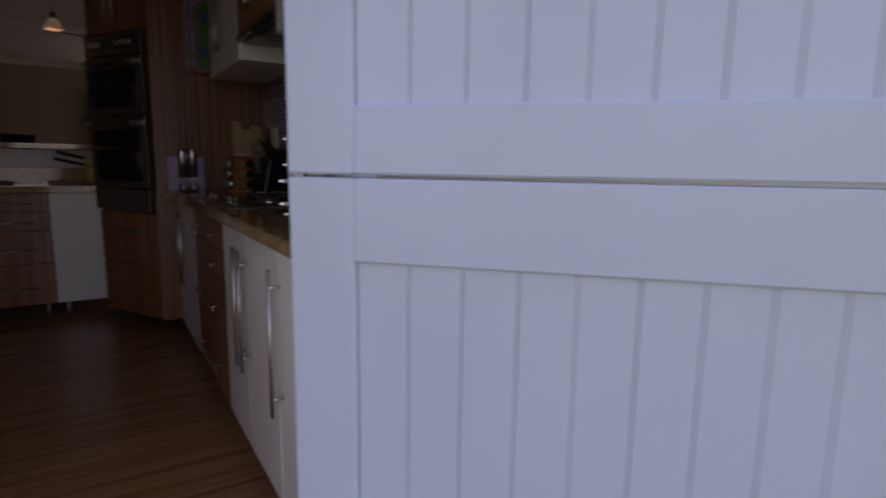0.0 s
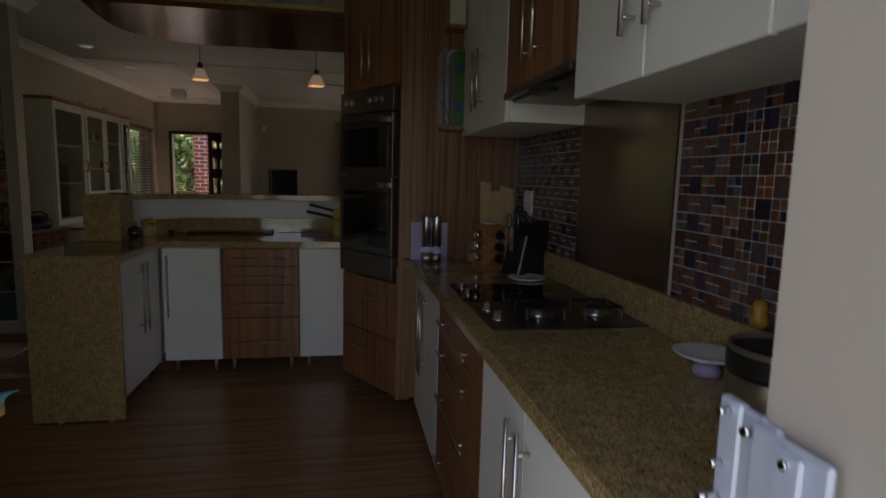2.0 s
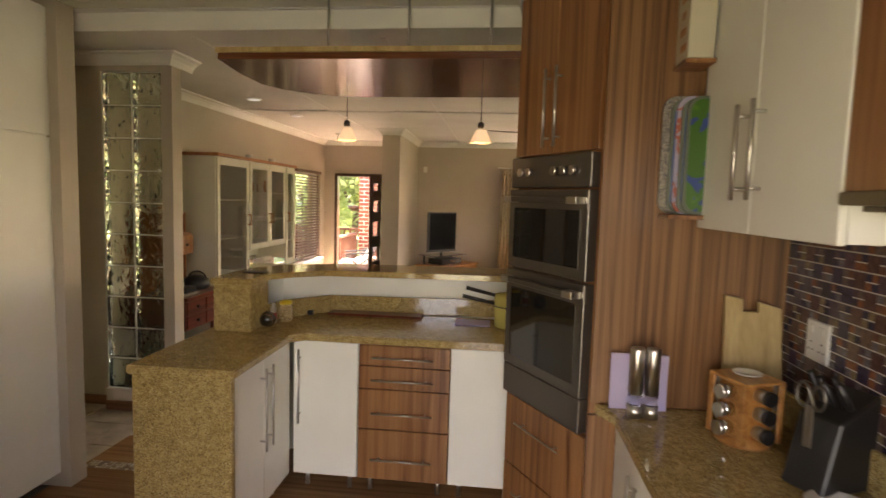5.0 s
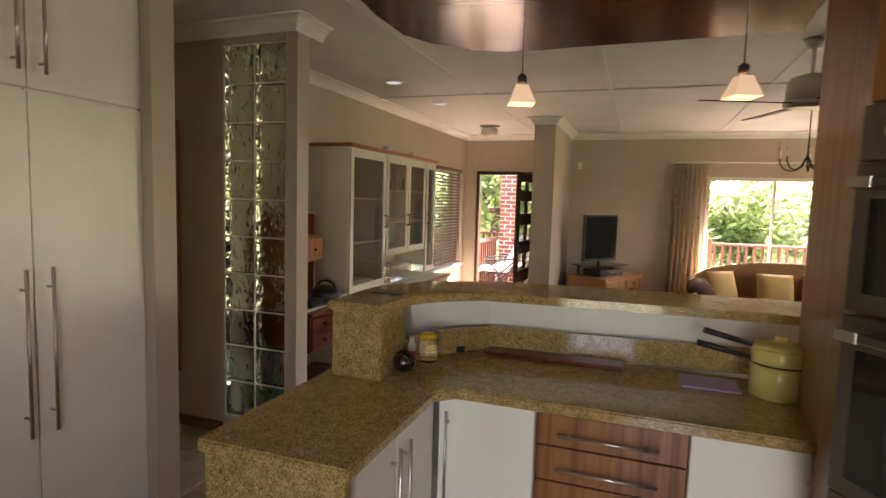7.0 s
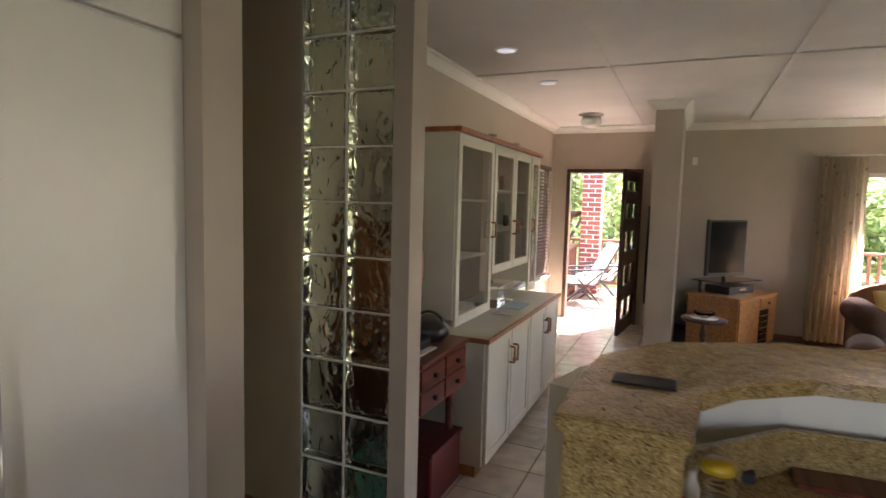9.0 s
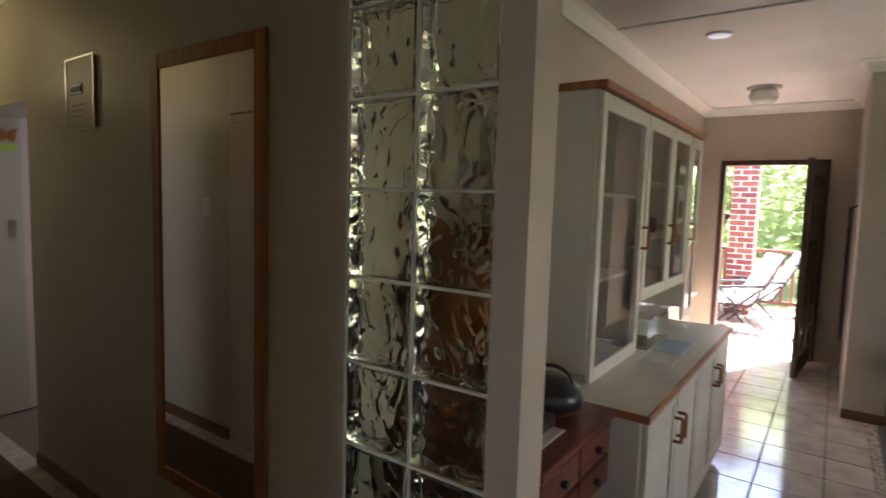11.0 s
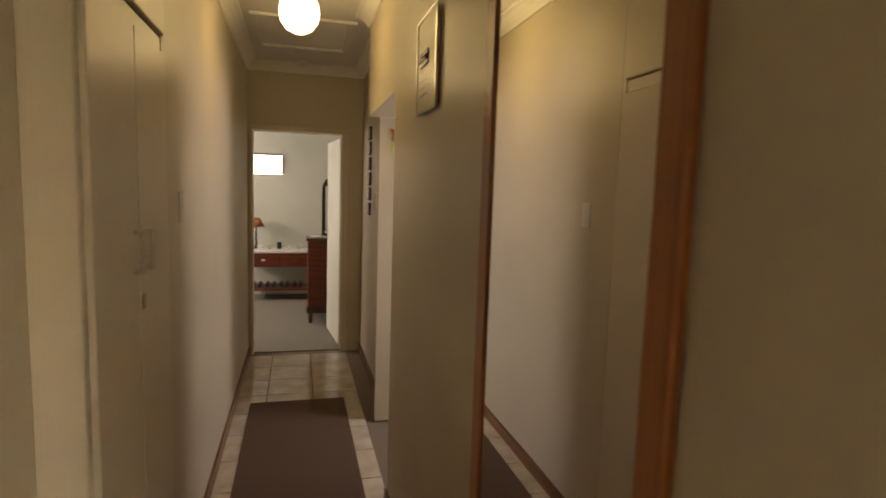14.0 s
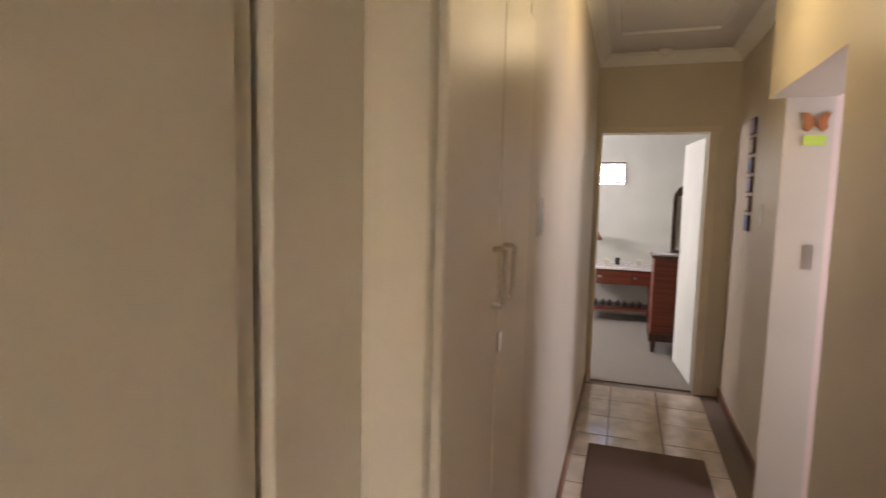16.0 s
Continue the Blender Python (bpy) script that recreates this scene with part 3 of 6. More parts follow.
# ---- hall and living room, large things ----
glass_wall = thing("glass_block_wall", "column of wavy clear glass blocks set in white joints", "glass block wall", (-1.42, 7.72, 0))
GX0, GX1, GP, GZ = 0.0, 0.47, 0.236, 0.165
n_rows = 10
grid = [((GX0, 0, GZ + GP * k - 0.0035), (GX1, 0.08, GZ + GP * k + 0.0035)) for k in range(n_rows + 1)]
grid += [((x - 0.0035, 0.001, GZ), (x + 0.0035, 0.079, GZ + GP * n_rows)) for x in (0.0, 0.235, 0.47)]
boxes("mortar_grid", grid, MORTAR, glass_wall)
bm = bmesh.new()
add_box(bm, (-0.1138, 0, -0.1142), (0.1138, 0.08, 0.1142), 0.009, 2)
me = bpy.data.meshes.new("glass_block")
bm.to_mesh(me)
bm.free()
me.materials.append(BLOCK)
for k in range(n_rows):
    for c in (0, 1):
        ob = new("glass_block", me)
        ob.parent, ob.location = glass_wall, (0.1175 + 0.235 * c, 0, GZ + GP * (k + 0.5))
setting(boxes("wall_glass_surround", [((-1.42, 7.70, 0), (-0.95, 7.82, GZ - 0.006)), ((-1.42, 7.70, GZ + GP * n_rows + 0.006), (-0.95, 7.82, C)), ((-0.944, 7.70, 0), (-0.86, 7.82, C))], WALL), "taupe plastered surround of the glass blocks")

mirror = thing("wall_mirror", "long mirror in a wide orange-brown pine frame on the hall wall", "mirror", (-2.205, 7.79, 0))
MX, MZ0, MZ1 = 0.36, 0.38, 2.09
boxes("frame", [((-MX, -0.018, MZ0), (-MX + 0.06, 0, MZ1)), ((MX - 0.06, -0.018, MZ0), (MX, 0, MZ1)), ((-MX + 0.06, -0.018, MZ0), (MX - 0.06, 0, MZ0 + 0.06)), ((-MX + 0.06, -0.018, MZ1 - 0.06), (MX - 0.06, 0, MZ1))], ORANGEWOOD, mirror, 0.004)
box("mirror_glass", (-MX + 0.05, -0.012, MZ0 + 0.05), (MX - 0.05, -0.004, MZ1 - 0.05), MIRROR, mirror)

# pantry units and hall cupboards
def pantry(label, y0, y1, hx):
    u = thing("pantry_unit", label, "kitchen cabinet", (-0.88, y0, 0), 90, "pantry units")
    w = y1 - y0
    box("carcass", (0.002, 0.02, 0.08), (w - 0.002, 0.58, 2.62), WHITE, u)
    for z0, z1, h0, h1 in ((0.085, 1.94, 0.75, 1.34), (1.95, 2.61, 2.0, 2.30)):
        d = box("door", (0.002, 0, z0), (w - 0.002, 0.019, z1), WHITE, u, 0.002)
        bar_handle(d, (w - 0.045 if hx else 0.045, 0, h0), (w - 0.045 if hx else 0.045, 0, h1), (0, -0.032, 0), r=0.0065)


for k in range(4):
    pantry("tall white pantry unit with a lower and an upper door", 4.82 + 0.4525 * k, 4.82 + 0.4525 * (k + 1), k % 2 == 0)


def hall_cupboard(name, label, x0, x1, y, top=1.94, deep=0.5, pulls=True):
    u = thing(name, label, "cupboard", (x1, y, 0), 180, "hall cupboards")
    w = x1 - x0
    boxes("frame", [((0, 0.0, 0.0), (0.03, deep, 2.6)), ((w - 0.03, 0.0, 0.0), (w, deep, 2.6)), ((0.031, 0.003, 0), (w - 0.031, deep, 0.07)), ((0.031, 0.003, 2.56), (w - 0.031, deep, 2.6)), ((0.031, 0.003, top), (w - 0.031, deep, top + 0.05)), ((0.031, deep - 0.02, 0.071), (w - 0.031, deep, 2.559))], CUPBOARD, u, 0.003)
    for a, b, side in ((0.034, w / 2 - 0.002, 1), (w / 2 + 0.002, w - 0.034, -1)) if pulls else ((0.034, w - 0.038, 1),):
        for z0, z1, hz in ((0.075, top - 0.004, 1.32), (top + 0.054, 2.556, top + 0.18)):
            d = box("door", (a, -0.012, z0), (b, 0.012, z1), CUPBOARD, u, 0.003)
            if not pulls and z0 < 1:
                continue
            hx = b - 0.045 if side > 0 else a + 0.045
            bm = bmesh.new()
            for p, q in (((hx, -0.035, hz), (hx, -0.035, hz + 0.11)), ((hx, -0.012, hz), (hx, -0.035, hz)), ((hx, -0.012, hz + 0.11), (hx, -0.035, hz + 0.11))):
                add_rod(bm, p, q, 0.006)
            part("door_pull", bm, CUPBOARD, d, "", True)
    return u


cup = hall_cupboard("hall_cupboard", "cream enamelled hall cupboard with double doors and loop pulls", -3.365, -2.585, 6.92, top=1.98)
box("lock", (0.40, -0.016, 1.21), (0.425, -0.012, 1.25), CHROME, cup)
hall_cupboard("hall_cupboard", "cream enamelled hall cupboard with one door slightly ajar", -2.348, -1.66, 6.82, deep=0.055, pulls=False)
hall_cupboard("hall_cupboard", "cream enamelled hall cupboard opposite the mirror", -1.655, -1.10, 6.82, deep=0.055)
setting(box("trim_closet_edge", (-2.58, 6.4, 0), (-2.372, 6.825, 2.6), CUPBOARD, None, 0.002), "cream enamelled edge board between cupboards")
setting(box("wall_closet_end", (-1.09, 6.751, 0), (-0.855, 6.77, C), WALL), "taupe plastered wall end")


# ---- stable door ----
DH = Vector((1.824, 2.966, 0))
door = thing("stable_door", "white-enamelled two-part stable door, swung open outwards", "door", DH, -46)
for name, z0, z1, r0, r1 in (("lower_leaf", 0.02, 1.0915, 0.16, 0.118), ("upper_leaf", 1.0965, 2.08, 0.093, 0.13)):
    leaf = boxes(name, [((0.0, -0.022, z0), (0.10, 0.022, z1)), ((0.79, -0.022, z0), (0.89, 0.022, z1)), ((0.1001, -0.0215, z1 - r1), (0.7899, 0.0215, z1)), ((0.1001, -0.0215, z0), (0.7899, 0.0215, z0 + r0))], DOORPAINT, door, 0.003)
    n = 9
    for k in range(n):
        a = 0.1005 + 0.689 * k / n
        box("board", (a + 0.0006, -0.012, z0 + r0 - 0.001), (a + 0.689 / n - 0.0006, 0.012, z1 - r1 + 0.001), DOORPAINT, leaf, 0.0015)
for z0, z1 in ((1.17, 1.285), (0.83, 0.945), (1.85, 1.96), (0.2, 0.32)):
    h = thing("strap_hinge", "dark grey painted steel hinge plate on the door frame", "hinge", (1.836, 2.974, 0), 62.1, "door hinges")
    box("plate", (0.0, 0.0, z0), (0.175, 0.004, z1), HINGE, h, 0.001)
    rod("pin", (0.0, 0.0, z0), (0.0, 0.0, z1), 0.006, HINGE, h)
    for k in range(4):
        x = 0.157 - 0.012 * (k % 2)
        rod("screw", (x, 0.004, z0 + 0.012 + 0.03 * k), (x, 0.0065, z0 + 0.012 + 0.03 * k), 0.0035, CHROME, h, n=8)
frame_r = [((1.872, 2.93, 0.0), (1.94, 3.0, 2.13)), ((1.888, 3.0001, 0.0), (1.94, 3.05, 2.13)), ((1.915, 3.0501, 0.0), (1.94, 3.11, 2.13)), ((1.93, 3.1101, 0.0), (1.94, 3.17, 2.13))]
frame_l = [((1.02, 2.93, 0.0), (1.06, 3.1, 2.13)), ((1.0601, 2.93, 0.0), (1.075, 2.99, 2.13)), ((1.0751, 2.93, 2.07), (1.8619, 3.1, 2.13))]
setting(boxes("door_1_frame", frame_r + frame_l, FRAMEPAINT, None, 0.006), "white-enamelled stepped door frame")
bracket = thing("gate_bracket", "white-coated steel angle bracket bolted to the door reveal", "bracket", (1.94, 3.33, 0.985))
boxes("angle", [((-0.018, -0.08, -0.01), (-0.010, 0.0, 0.185)), ((-0.024, -0.06, -0.014), (-0.0181, -0.03, 0.18)), ((-0.0099, -0.02, 0.0), (-0.0, 0.0, 0.185)), ((-0.004, 0.0001, 0.0), (0.006, 0.03, 0.185)), ((-0.004, 0.0301, 0.003), (0.008, 0.060, 0.186))], GALV, bracket, 0.003)
for y, z, r in ((0.012, 0.17, 0.005), (0.045, 0.175, 0.004), (0.05, 0.12, 0.0035), (0.05, 0.085, 0.005), (0.05, 0.035, 0.005), (0.05, 0.012, 0.0035), (-0.045, 0.17, 0.004), (-0.045, 0.01, 0.004)):
    rod("bolt", (-0.026 if 0.03 < z < 0.1 else -0.016 - (0.012 if y < 0 else 0), y, z), (-0.004 - (0.016 if y < 0 else 0), y, z), r, CHROME, bracket, n=8)
setting(box("door_step", (0.95, 2.55, -0.2), (2.0, 2.999, -0.02), OUTWALL), "plastered doorstep")

# ---- things on and over the worktop ----
hob = thing("ceramic_hob", "black glass two-ring electric hob set in the granite", "hob", (2.02, 4.865, 0.92), 0, "hobs")
box("glass", (0, 0, 0), (0.51, 0.33, 0.008), BLACKGLASS, hob, 0.003)
box("trim", (-0.004, -0.004, 0.0), (0.514, 0.334, 0.004), STEEL, hob, 0.001)
for x, r in ((0.19, 0.085), (0.395, 0.095)):
    bm = bmesh.new()
    n = 36
    vs = [(bm.verts.new((x + (r - 0.002) * math.cos(2 * math.pi * k / n), 0.19 + (r - 0.002) * math.sin(2 * math.pi * k / n), 0.0085)), bm.verts.new((x + r * math.cos(2 * math.pi * k / n), 0.19 + r * math.sin(2 * math.pi * k / n), 0.0085))) for k in range(n)]
    for k in range(n):
        bm.faces.new((*vs[k], *vs[(k + 1) % n][::-1]))
    part("ring", bm, STEEL, hob)
for y in (0.11, 0.22):
    lathe("knob", [(0.022, 0.0085), (0.02, 0.014), (0.014, 0.016), (0.013, 0.032), (0.010, 0.034)], CHROME, hob, 18, (0.035, y, 0))
gas = thing("gas_hob", "dark steel two-burner gas hob with black pan supports", "hob", (2.02, 4.48, 0.92), 0, "hobs")
box("plate", (0, 0, 0), (0.53, 0.375, 0.008), DARKSTEEL, gas, 0.004)
box("trim", (-0.004, -0.004, 0.0), (0.534, 0.379, 0.004), STEEL, gas, 0.001)
for y in (0.11, 0.24):
    lathe("knob", [(0.024, 0.0085), (0.022, 0.014), (0.015, 0.016), (0.014, 0.036), (0.011, 0.038)], CHROME, gas, 18, (0.045, y, 0))
for x in (0.20, 0.40):
    lathe("burner", [(0.048, 0.0085), (0.046, 0.02), (0.036, 0.022), (0.036, 0.03), (0.03, 0.033)], STEEL, gas, 24, (x, 0.16, 0))
    lathe("burner_cap", [(0.034, 0.0332), (0.034, 0.038), (0.028, 0.041)], BLACK, gas, 24, (x, 0.16, 0))
    bm = bmesh.new()
    for k in range(4):
        a = math.pi / 4 + k * math.pi / 2
        ca, sa = math.cos(a), math.sin(a)
        p, q = Vector((x + 0.09 * ca, 0.16 + 0.09 * sa, 0.045)), Vector((x + 0.03 * ca, 0.16 + 0.03 * sa, 0.047))
        add_rod(bm, p, q, 0.004, n=6)
        add_rod(bm, p, p - Vector((0, 0, 0.036)), 0.004, n=6)
        nxt = Vector((x + 0.09 * math.cos(a + math.pi / 2), 0.16 + 0.09 * math.sin(a + math.pi / 2), 0.045))
        add_rod(bm, p, nxt, 0.004, n=6)
    part("pan_support", bm, BLACK, gas)

hood = thing("extractor_hood", "slim dark steel extractor hood under the walnut unit", "extractor hood", (2.2, 4.44, 1.655))
slab("housing", [(0.0, 0.0), (0.35, 0.0), (0.35, 0.655), (0.0, 0.655)], 0.03, 0.057, DARKSTEEL, hood, 0.003)
box("filter", (0.03, 0.03, 0.018), (0.3, 0.625, 0.0295), DARKSTEEL, hood, 0.002)
box("lamp_cover", (0.0, 0.2, 0.005), (0.05, 0.35, 0.0295), BLACK, hood, 0.002)
tagged(box("steel_splashback", (2.549, 4.445, 1.026), (2.558, 5.12, 1.71), DARKSTEEL), "plain dark steel splashback behind the hobs", "splashback")
bpy.data.objects["steel_splashback"].data.materials[0] = SPLASH
tagged(box("under_unit_strip", (2.5545, 5.121, 1.601), (2.559, 5.974, 1.606), STEEL), "thin steel trim above the mosaic", "trim")

block = thing("knife_block", "black knife block with black-handled knives and scissors", "knife block", (2.44, 5.45, 0.921), -65)
bm = bmesh.new()
add_box(bm, (-0.06, -0.10, 0), (0.06, 0.09, 0.23), 0.006)
for v in bm.verts:
    if v.co.z > 0.1:
        v.co.y += 0.05 - (0.04 if v.co.y > 0 else 0)
        v.co.z += 0.03 * (1 if v.co.y > 0.03 else -1)
part("block", bm, BLACK, block)
for k in range(5):
    x = -0.04 + 0.02 * k
    rod("knife_handle", (x, 0.03, 0.2), (x - 0.005, -0.04 + 0.01 * (k % 2), 0.31 - 0.01 * (k % 3)), 0.010, BLACK, block, 0.008, 8)
for s in (-1, 1):
    bm = bmesh.new()
    n = 18
    rings = []
    for k in range(n):
        a0 = 2 * math.pi * k / n
        out = Vector((0.018 * math.cos(a0), 0, 0.032 * math.sin(a0)))
        mid = Vector((0.022 * s, -0.09, 0.26)) + out
        side = out.normalized()
        rings.append([bm.verts.new(mid + side * 0.005 * math.cos(a1) + Vector((0, 0.005 * math.sin(a1), 0))) for a1 in (0, math.pi / 3, 2 * math.pi / 3, math.pi, 4 * math.pi / 3, 5 * math.pi / 3)])
    for k in range(n):
        for j in range(6):
            bm.faces.new((rings[k][j], rings[k][(j + 1) % 6], rings[(k + 1) % n][(j + 1) % 6], rings[(k + 1) % n][j]))
    part("scissor_grip", bm, OVENSTEEL, block, "", True)
    box("scissor_blade", (min(0.001 * s, 0.011 * s), -0.092 + 0.001 * s, 0.12), (max(0.001 * s, 0.011 * s), -0.089 + 0.001 * s, 0.235), STEEL, block)
spice = thing("spice_rack", "turning orange-wood spice rack filled with glass jars", "spice rack", (2.33, 5.72, 0.921), 20)
lathe("base", [(0.085, 0), (0.085, 0.012), (0.02, 0.014), (0.02, 0.02)], HONEY, spice)
box("core", (-0.055, -0.055, 0.02), (0.055, 0.055, 0.2), HONEY, spice, 0.003)
for k in range(4):
    a = k * math.pi / 2
    m = Matrix.Rotation(a, 4, "Z")
    for s in (-1, 1):
        bm = bmesh.new()
        add_box(bm, (-0.078 if s < 0 else 0.070, -0.078, 0.015), (-0.070 if s < 0 else 0.078, -0.056, 0.21), 0.002)
        bmesh.ops.transform(bm, matrix=m, verts=bm.verts)
        part("rail", bm, HONEY, spice)
    for z in (0.05, 0.11, 0.17):
        p, q, r = m @ Vector((0, -0.056, z)), m @ Vector((0, -0.088, z)), m @ Vector((0, -0.105, z))
        jar = rod("jar", p, q, 0.022, CHROME if k == 3 else STEEL, spice, n=16, label="glass spice jar")
        rod("lid", q, r, 0.023, BLACK if k == 0 else STEEL, jar, n=16)
box("top", (-0.078, -0.078, 0.205), (0.078, 0.078, 0.215), HONEY, spice, 0.003)
dish = material("white_china", (0.75, 0.74, 0.7), 0.15)
lathe("small_saucer", [(0.02, 0), (0.04, 0.006), (0.045, 0.012), (0.04, 0.010), (0.0, 0.006)], dish, None, 24, (2.33, 5.72, 1.137))
tagged(bpy.data.objects["small_saucer"], "small white saucer on top of the spice rack", "saucer")
plate = lathe("spoon_plate", [(0.04, 0), (0.075, 0.010), (0.088, 0.018), (0.084, 0.019), (0.07, 0.012), (0.0, 0.009)], dish, None, 32, (2.40, 5.30, 0.921))
tagged(plate, "white china plate with a dark printed sprig by the hob", "plate")
sprig = thing("printed_sprig", "dark printed sprig motif on the plate", "decoration", (2.40, 5.30, 0.934))
for k in range(7):
    box("leaf", (0.005 + 0.011 * (k % 4), -0.03 + 0.009 * k, 0.0), (0.014 + 0.011 * (k % 4), -0.025 + 0.009 * k, 0.001), BLACK, sprig)
cutting = thing("cutting_board", "pale wooden cutting board with a notch, leaning on the panel", "cutting board", (2.42, 5.93, 0.921))
PALEWOOD = streaky("pale_bamboo", (0.36, 0.24, 0.10), (0.46, 0.33, 0.15), (0.52, 0.38, 0.19), 0.45, 5)
bm = bmesh.new()
vs = [bm.verts.new((x, -0.07 * (1 - z / 0.42), z)) for x, z in ((-0.10, 0), (0.10, 0), (0.10, 0.40), (0.025, 0.42), (0.025, 0.385), (-0.03, 0.385), (-0.03, 0.43), (-0.09, 0.44))]
r = bmesh.ops.extrude_face_region(bm, geom=[bm.faces.new(vs)])
bmesh.ops.translate(bm, vec=(0, 0.018, 0.002), verts=[v for v in r["geom"] if isinstance(v, bmesh.types.BMVert)])
part("board", bm, PALEWOOD, cutting)
for k, x in enumerate((2.02, 2.075)):
    mill = thing("pepper_mill", "tall steel and clear-bottomed pepper mill", "pepper mill", (x, 5.86, 0.921), 0, "pepper mills")
    lathe("grinder", [(0.026, 0), (0.026, 0.045)], STEEL, mill)
    lathe("clear_body", [(0.022, 0.0452), (0.022, 0.085)], GLASS, mill)
    lathe("steel_body", [(0.025, 0.0852), (0.025, 0.245), (0.022, 0.252)], STEEL, mill)
LILAC = material("lilac_card", (0.42, 0.36, 0.52), 0.6)
tagged(box("lilac_stand", (1.945, 5.93, 0.921), (2.15, 5.94, 1.13), LILAC, None, 0.002), "lilac card stand behind the pepper mills", "stand")
sock = thing("wall_socket", "white double wall socket on the mosaic", "socket", (2.548, 5.74, 1.19), 0, "sockets")
box("plate", (-0.008, -0.06, 0), (0.004, 0.06, 0.13), dish, sock, 0.003)
for y in (-0.03, 0.03):
    box("switch", (-0.012, y - 0.012, 0.09), (-0.008, y + 0.012, 0.115), dish, sock, 0.001)
    for dy, dz in ((0, 0.06), (-0.012, 0.035), (0.012, 0.035)):
        rod("hole", (-0.0086, y + dy, dz), (-0.0079, y + dy, dz), 0.004, BLACK, sock, n=8)
copy_thing(sock, Matrix.Translation((2.548, 3.87, 1.19)))
GREEN, BLUE, CREAMP, REDP = (material(n, c, 0.4) for n, c in (("green_plastic", (0.10, 0.34, 0.03)), ("blue_plastic", (0.03, 0.09, 0.3)), ("cream_print", (0.55, 0.5, 0.38)), ("red_print", (0.45, 0.06, 0.04))))
tagged(box("tray_shelf", (2.09, 5.86, 1.63), (2.22, 5.974, 1.645), WALNUT, None, 0.002), "small walnut shelf that carries the trays", "shelf")
tagged(box("upper_shelf", (2.11, 5.84, 2.15), (2.209, 5.974, 2.165), WALNUT, None, 0.002), "small walnut shelf above the trays", "shelf")


def print_stuff(name, stops, scale):
    m = material(name, (0.3, 0.3, 0.3), 0.3)
    v = coords(m, (1, 1, 1), "World")
    return paint(m, ramp(m, noisy(m, v, scale, 2, 1.0), stops, True), noisy(m, v, 60, 2), 0.03)


RIMGREY = material("grey_green_plastic", (0.11, 0.13, 0.10), 0.35)
FLORAL = print_stuff("floral_print", [(0, (0.3, 0.28, 0.23)), (0.42, (0.08, 0.07, 0.09)), (0.49, (0.36, 0.33, 0.27)), (0.54, (0.1, 0.09, 0.08)), (0.6, (0.34, 0.31, 0.25))], 60)
LEAFY = print_stuff("green_blue_print", [(0, (0.02, 0.05, 0.22)), (0.42, (0.03, 0.12, 0.01)), (0.6, (0.05, 0.16, 0.015)), (0.66, (0.02, 0.04, 0.25))], 9)
MIXED = print_stuff("lilac_red_print", [(0, (0.35, 0.32, 0.45)), (0.5, (0.4, 0.1, 0.06)), (0.58, (0.4, 0.4, 0.45))], 14)
for k, (mt, x, z) in enumerate(((FLORAL, 2.08, 2.06), (BLUE, 2.105, 2.05), (MIXED, 2.118, 2.055), (BLUE, 2.13, 2.045), (LEAFY, 2.142, 2.05))):
    tray = thing("serving_tray", ("cream floral", "dark blue", "lilac and red", "plain cream", "green and blue patterned")[k] + " serving tray standing upright against the wall panel", "tray", (x, 5.963 - 0.017 * k, 1.646), 0, "serving trays")
    w, hgt, rr = 0.26, z - 1.646, 0.045
    ring = []
    for cx, cz, a0 in ((w - rr, rr, -90), (w - rr, hgt - rr, 0), (rr, hgt - rr, 90), (rr, rr, 180)):
        ring += [(cx + rr * math.cos(radians(a0 + 18 * i)), cz + rr * math.sin(radians(a0 + 18 * i))) for i in range(6)]
    for nm, inset, y0, y1 in (("rim", 0.0, -0.014, 0.0), ("face", 0.010, -0.0155, -0.0141)):
        bm = bmesh.new()
        pts = [((px - w / 2) * (1 - 2 * inset / w) + w / 2, (pz - hgt / 2) * (1 - 2 * inset / hgt) + hgt / 2) for px, pz in ring]
        f = bm.faces.new([bm.verts.new((px, y1, pz)) for px, pz in pts])
        g = bmesh.ops.extrude_face_region(bm, geom=[f])
        bmesh.ops.translate(bm, vec=(0, y0 - y1, 0), verts=[v for v in g["geom"] if isinstance(v, bmesh.types.BMVert)])
        bmesh.ops.recalc_face_normals(bm, faces=bm.faces)
        part(nm, bm, mt if nm == "face" or k in (0, 2) else RIMGREY, tray)
tin = thing("printed_box", "tall cream box with a brown print on the upper shelf", "box", (2.155, 5.89, 2.166))
box("carton", (-0.04, -0.05, 0), (0.045, 0.08, 0.36), CREAMP, tin, 0.003)
for j in range(6):
    box("print_mark", (-0.041, -0.03 + 0.012 * (j % 3), 0.03 + 0.055 * j), (-0.04, 0.03 + 0.012 * (j % 2), 0.055 + 0.055 * j), HONEY, tin)

POT = material("yellow_enamel", (0.62, 0.55, 0.17), 0.2)
pot = thing("enamel_pot", "pale yellow enamelled double pot with a lid and dark line", "pot", (1.60, 7.18, 0.921))
lathe("body", [(0.085, 0), (0.095, 0.006), (0.097, 0.12), (0.092, 0.125)], POT, pot, 32)
lathe("upper_pot", [(0.096, 0.1255), (0.099, 0.132), (0.099, 0.18), (0.096, 0.185)], POT, pot, 32)
lathe("rim", [(0.0995, 0.126), (0.1015, 0.129), (0.0995, 0.132)], BLACK, pot, 32)
lathe("lid", [(0.098, 0.1855), (0.096, 0.195), (0.05, 0.205), (0.02, 0.21), (0.02, 0.225), (0.0, 0.226)], POT, pot, 32)
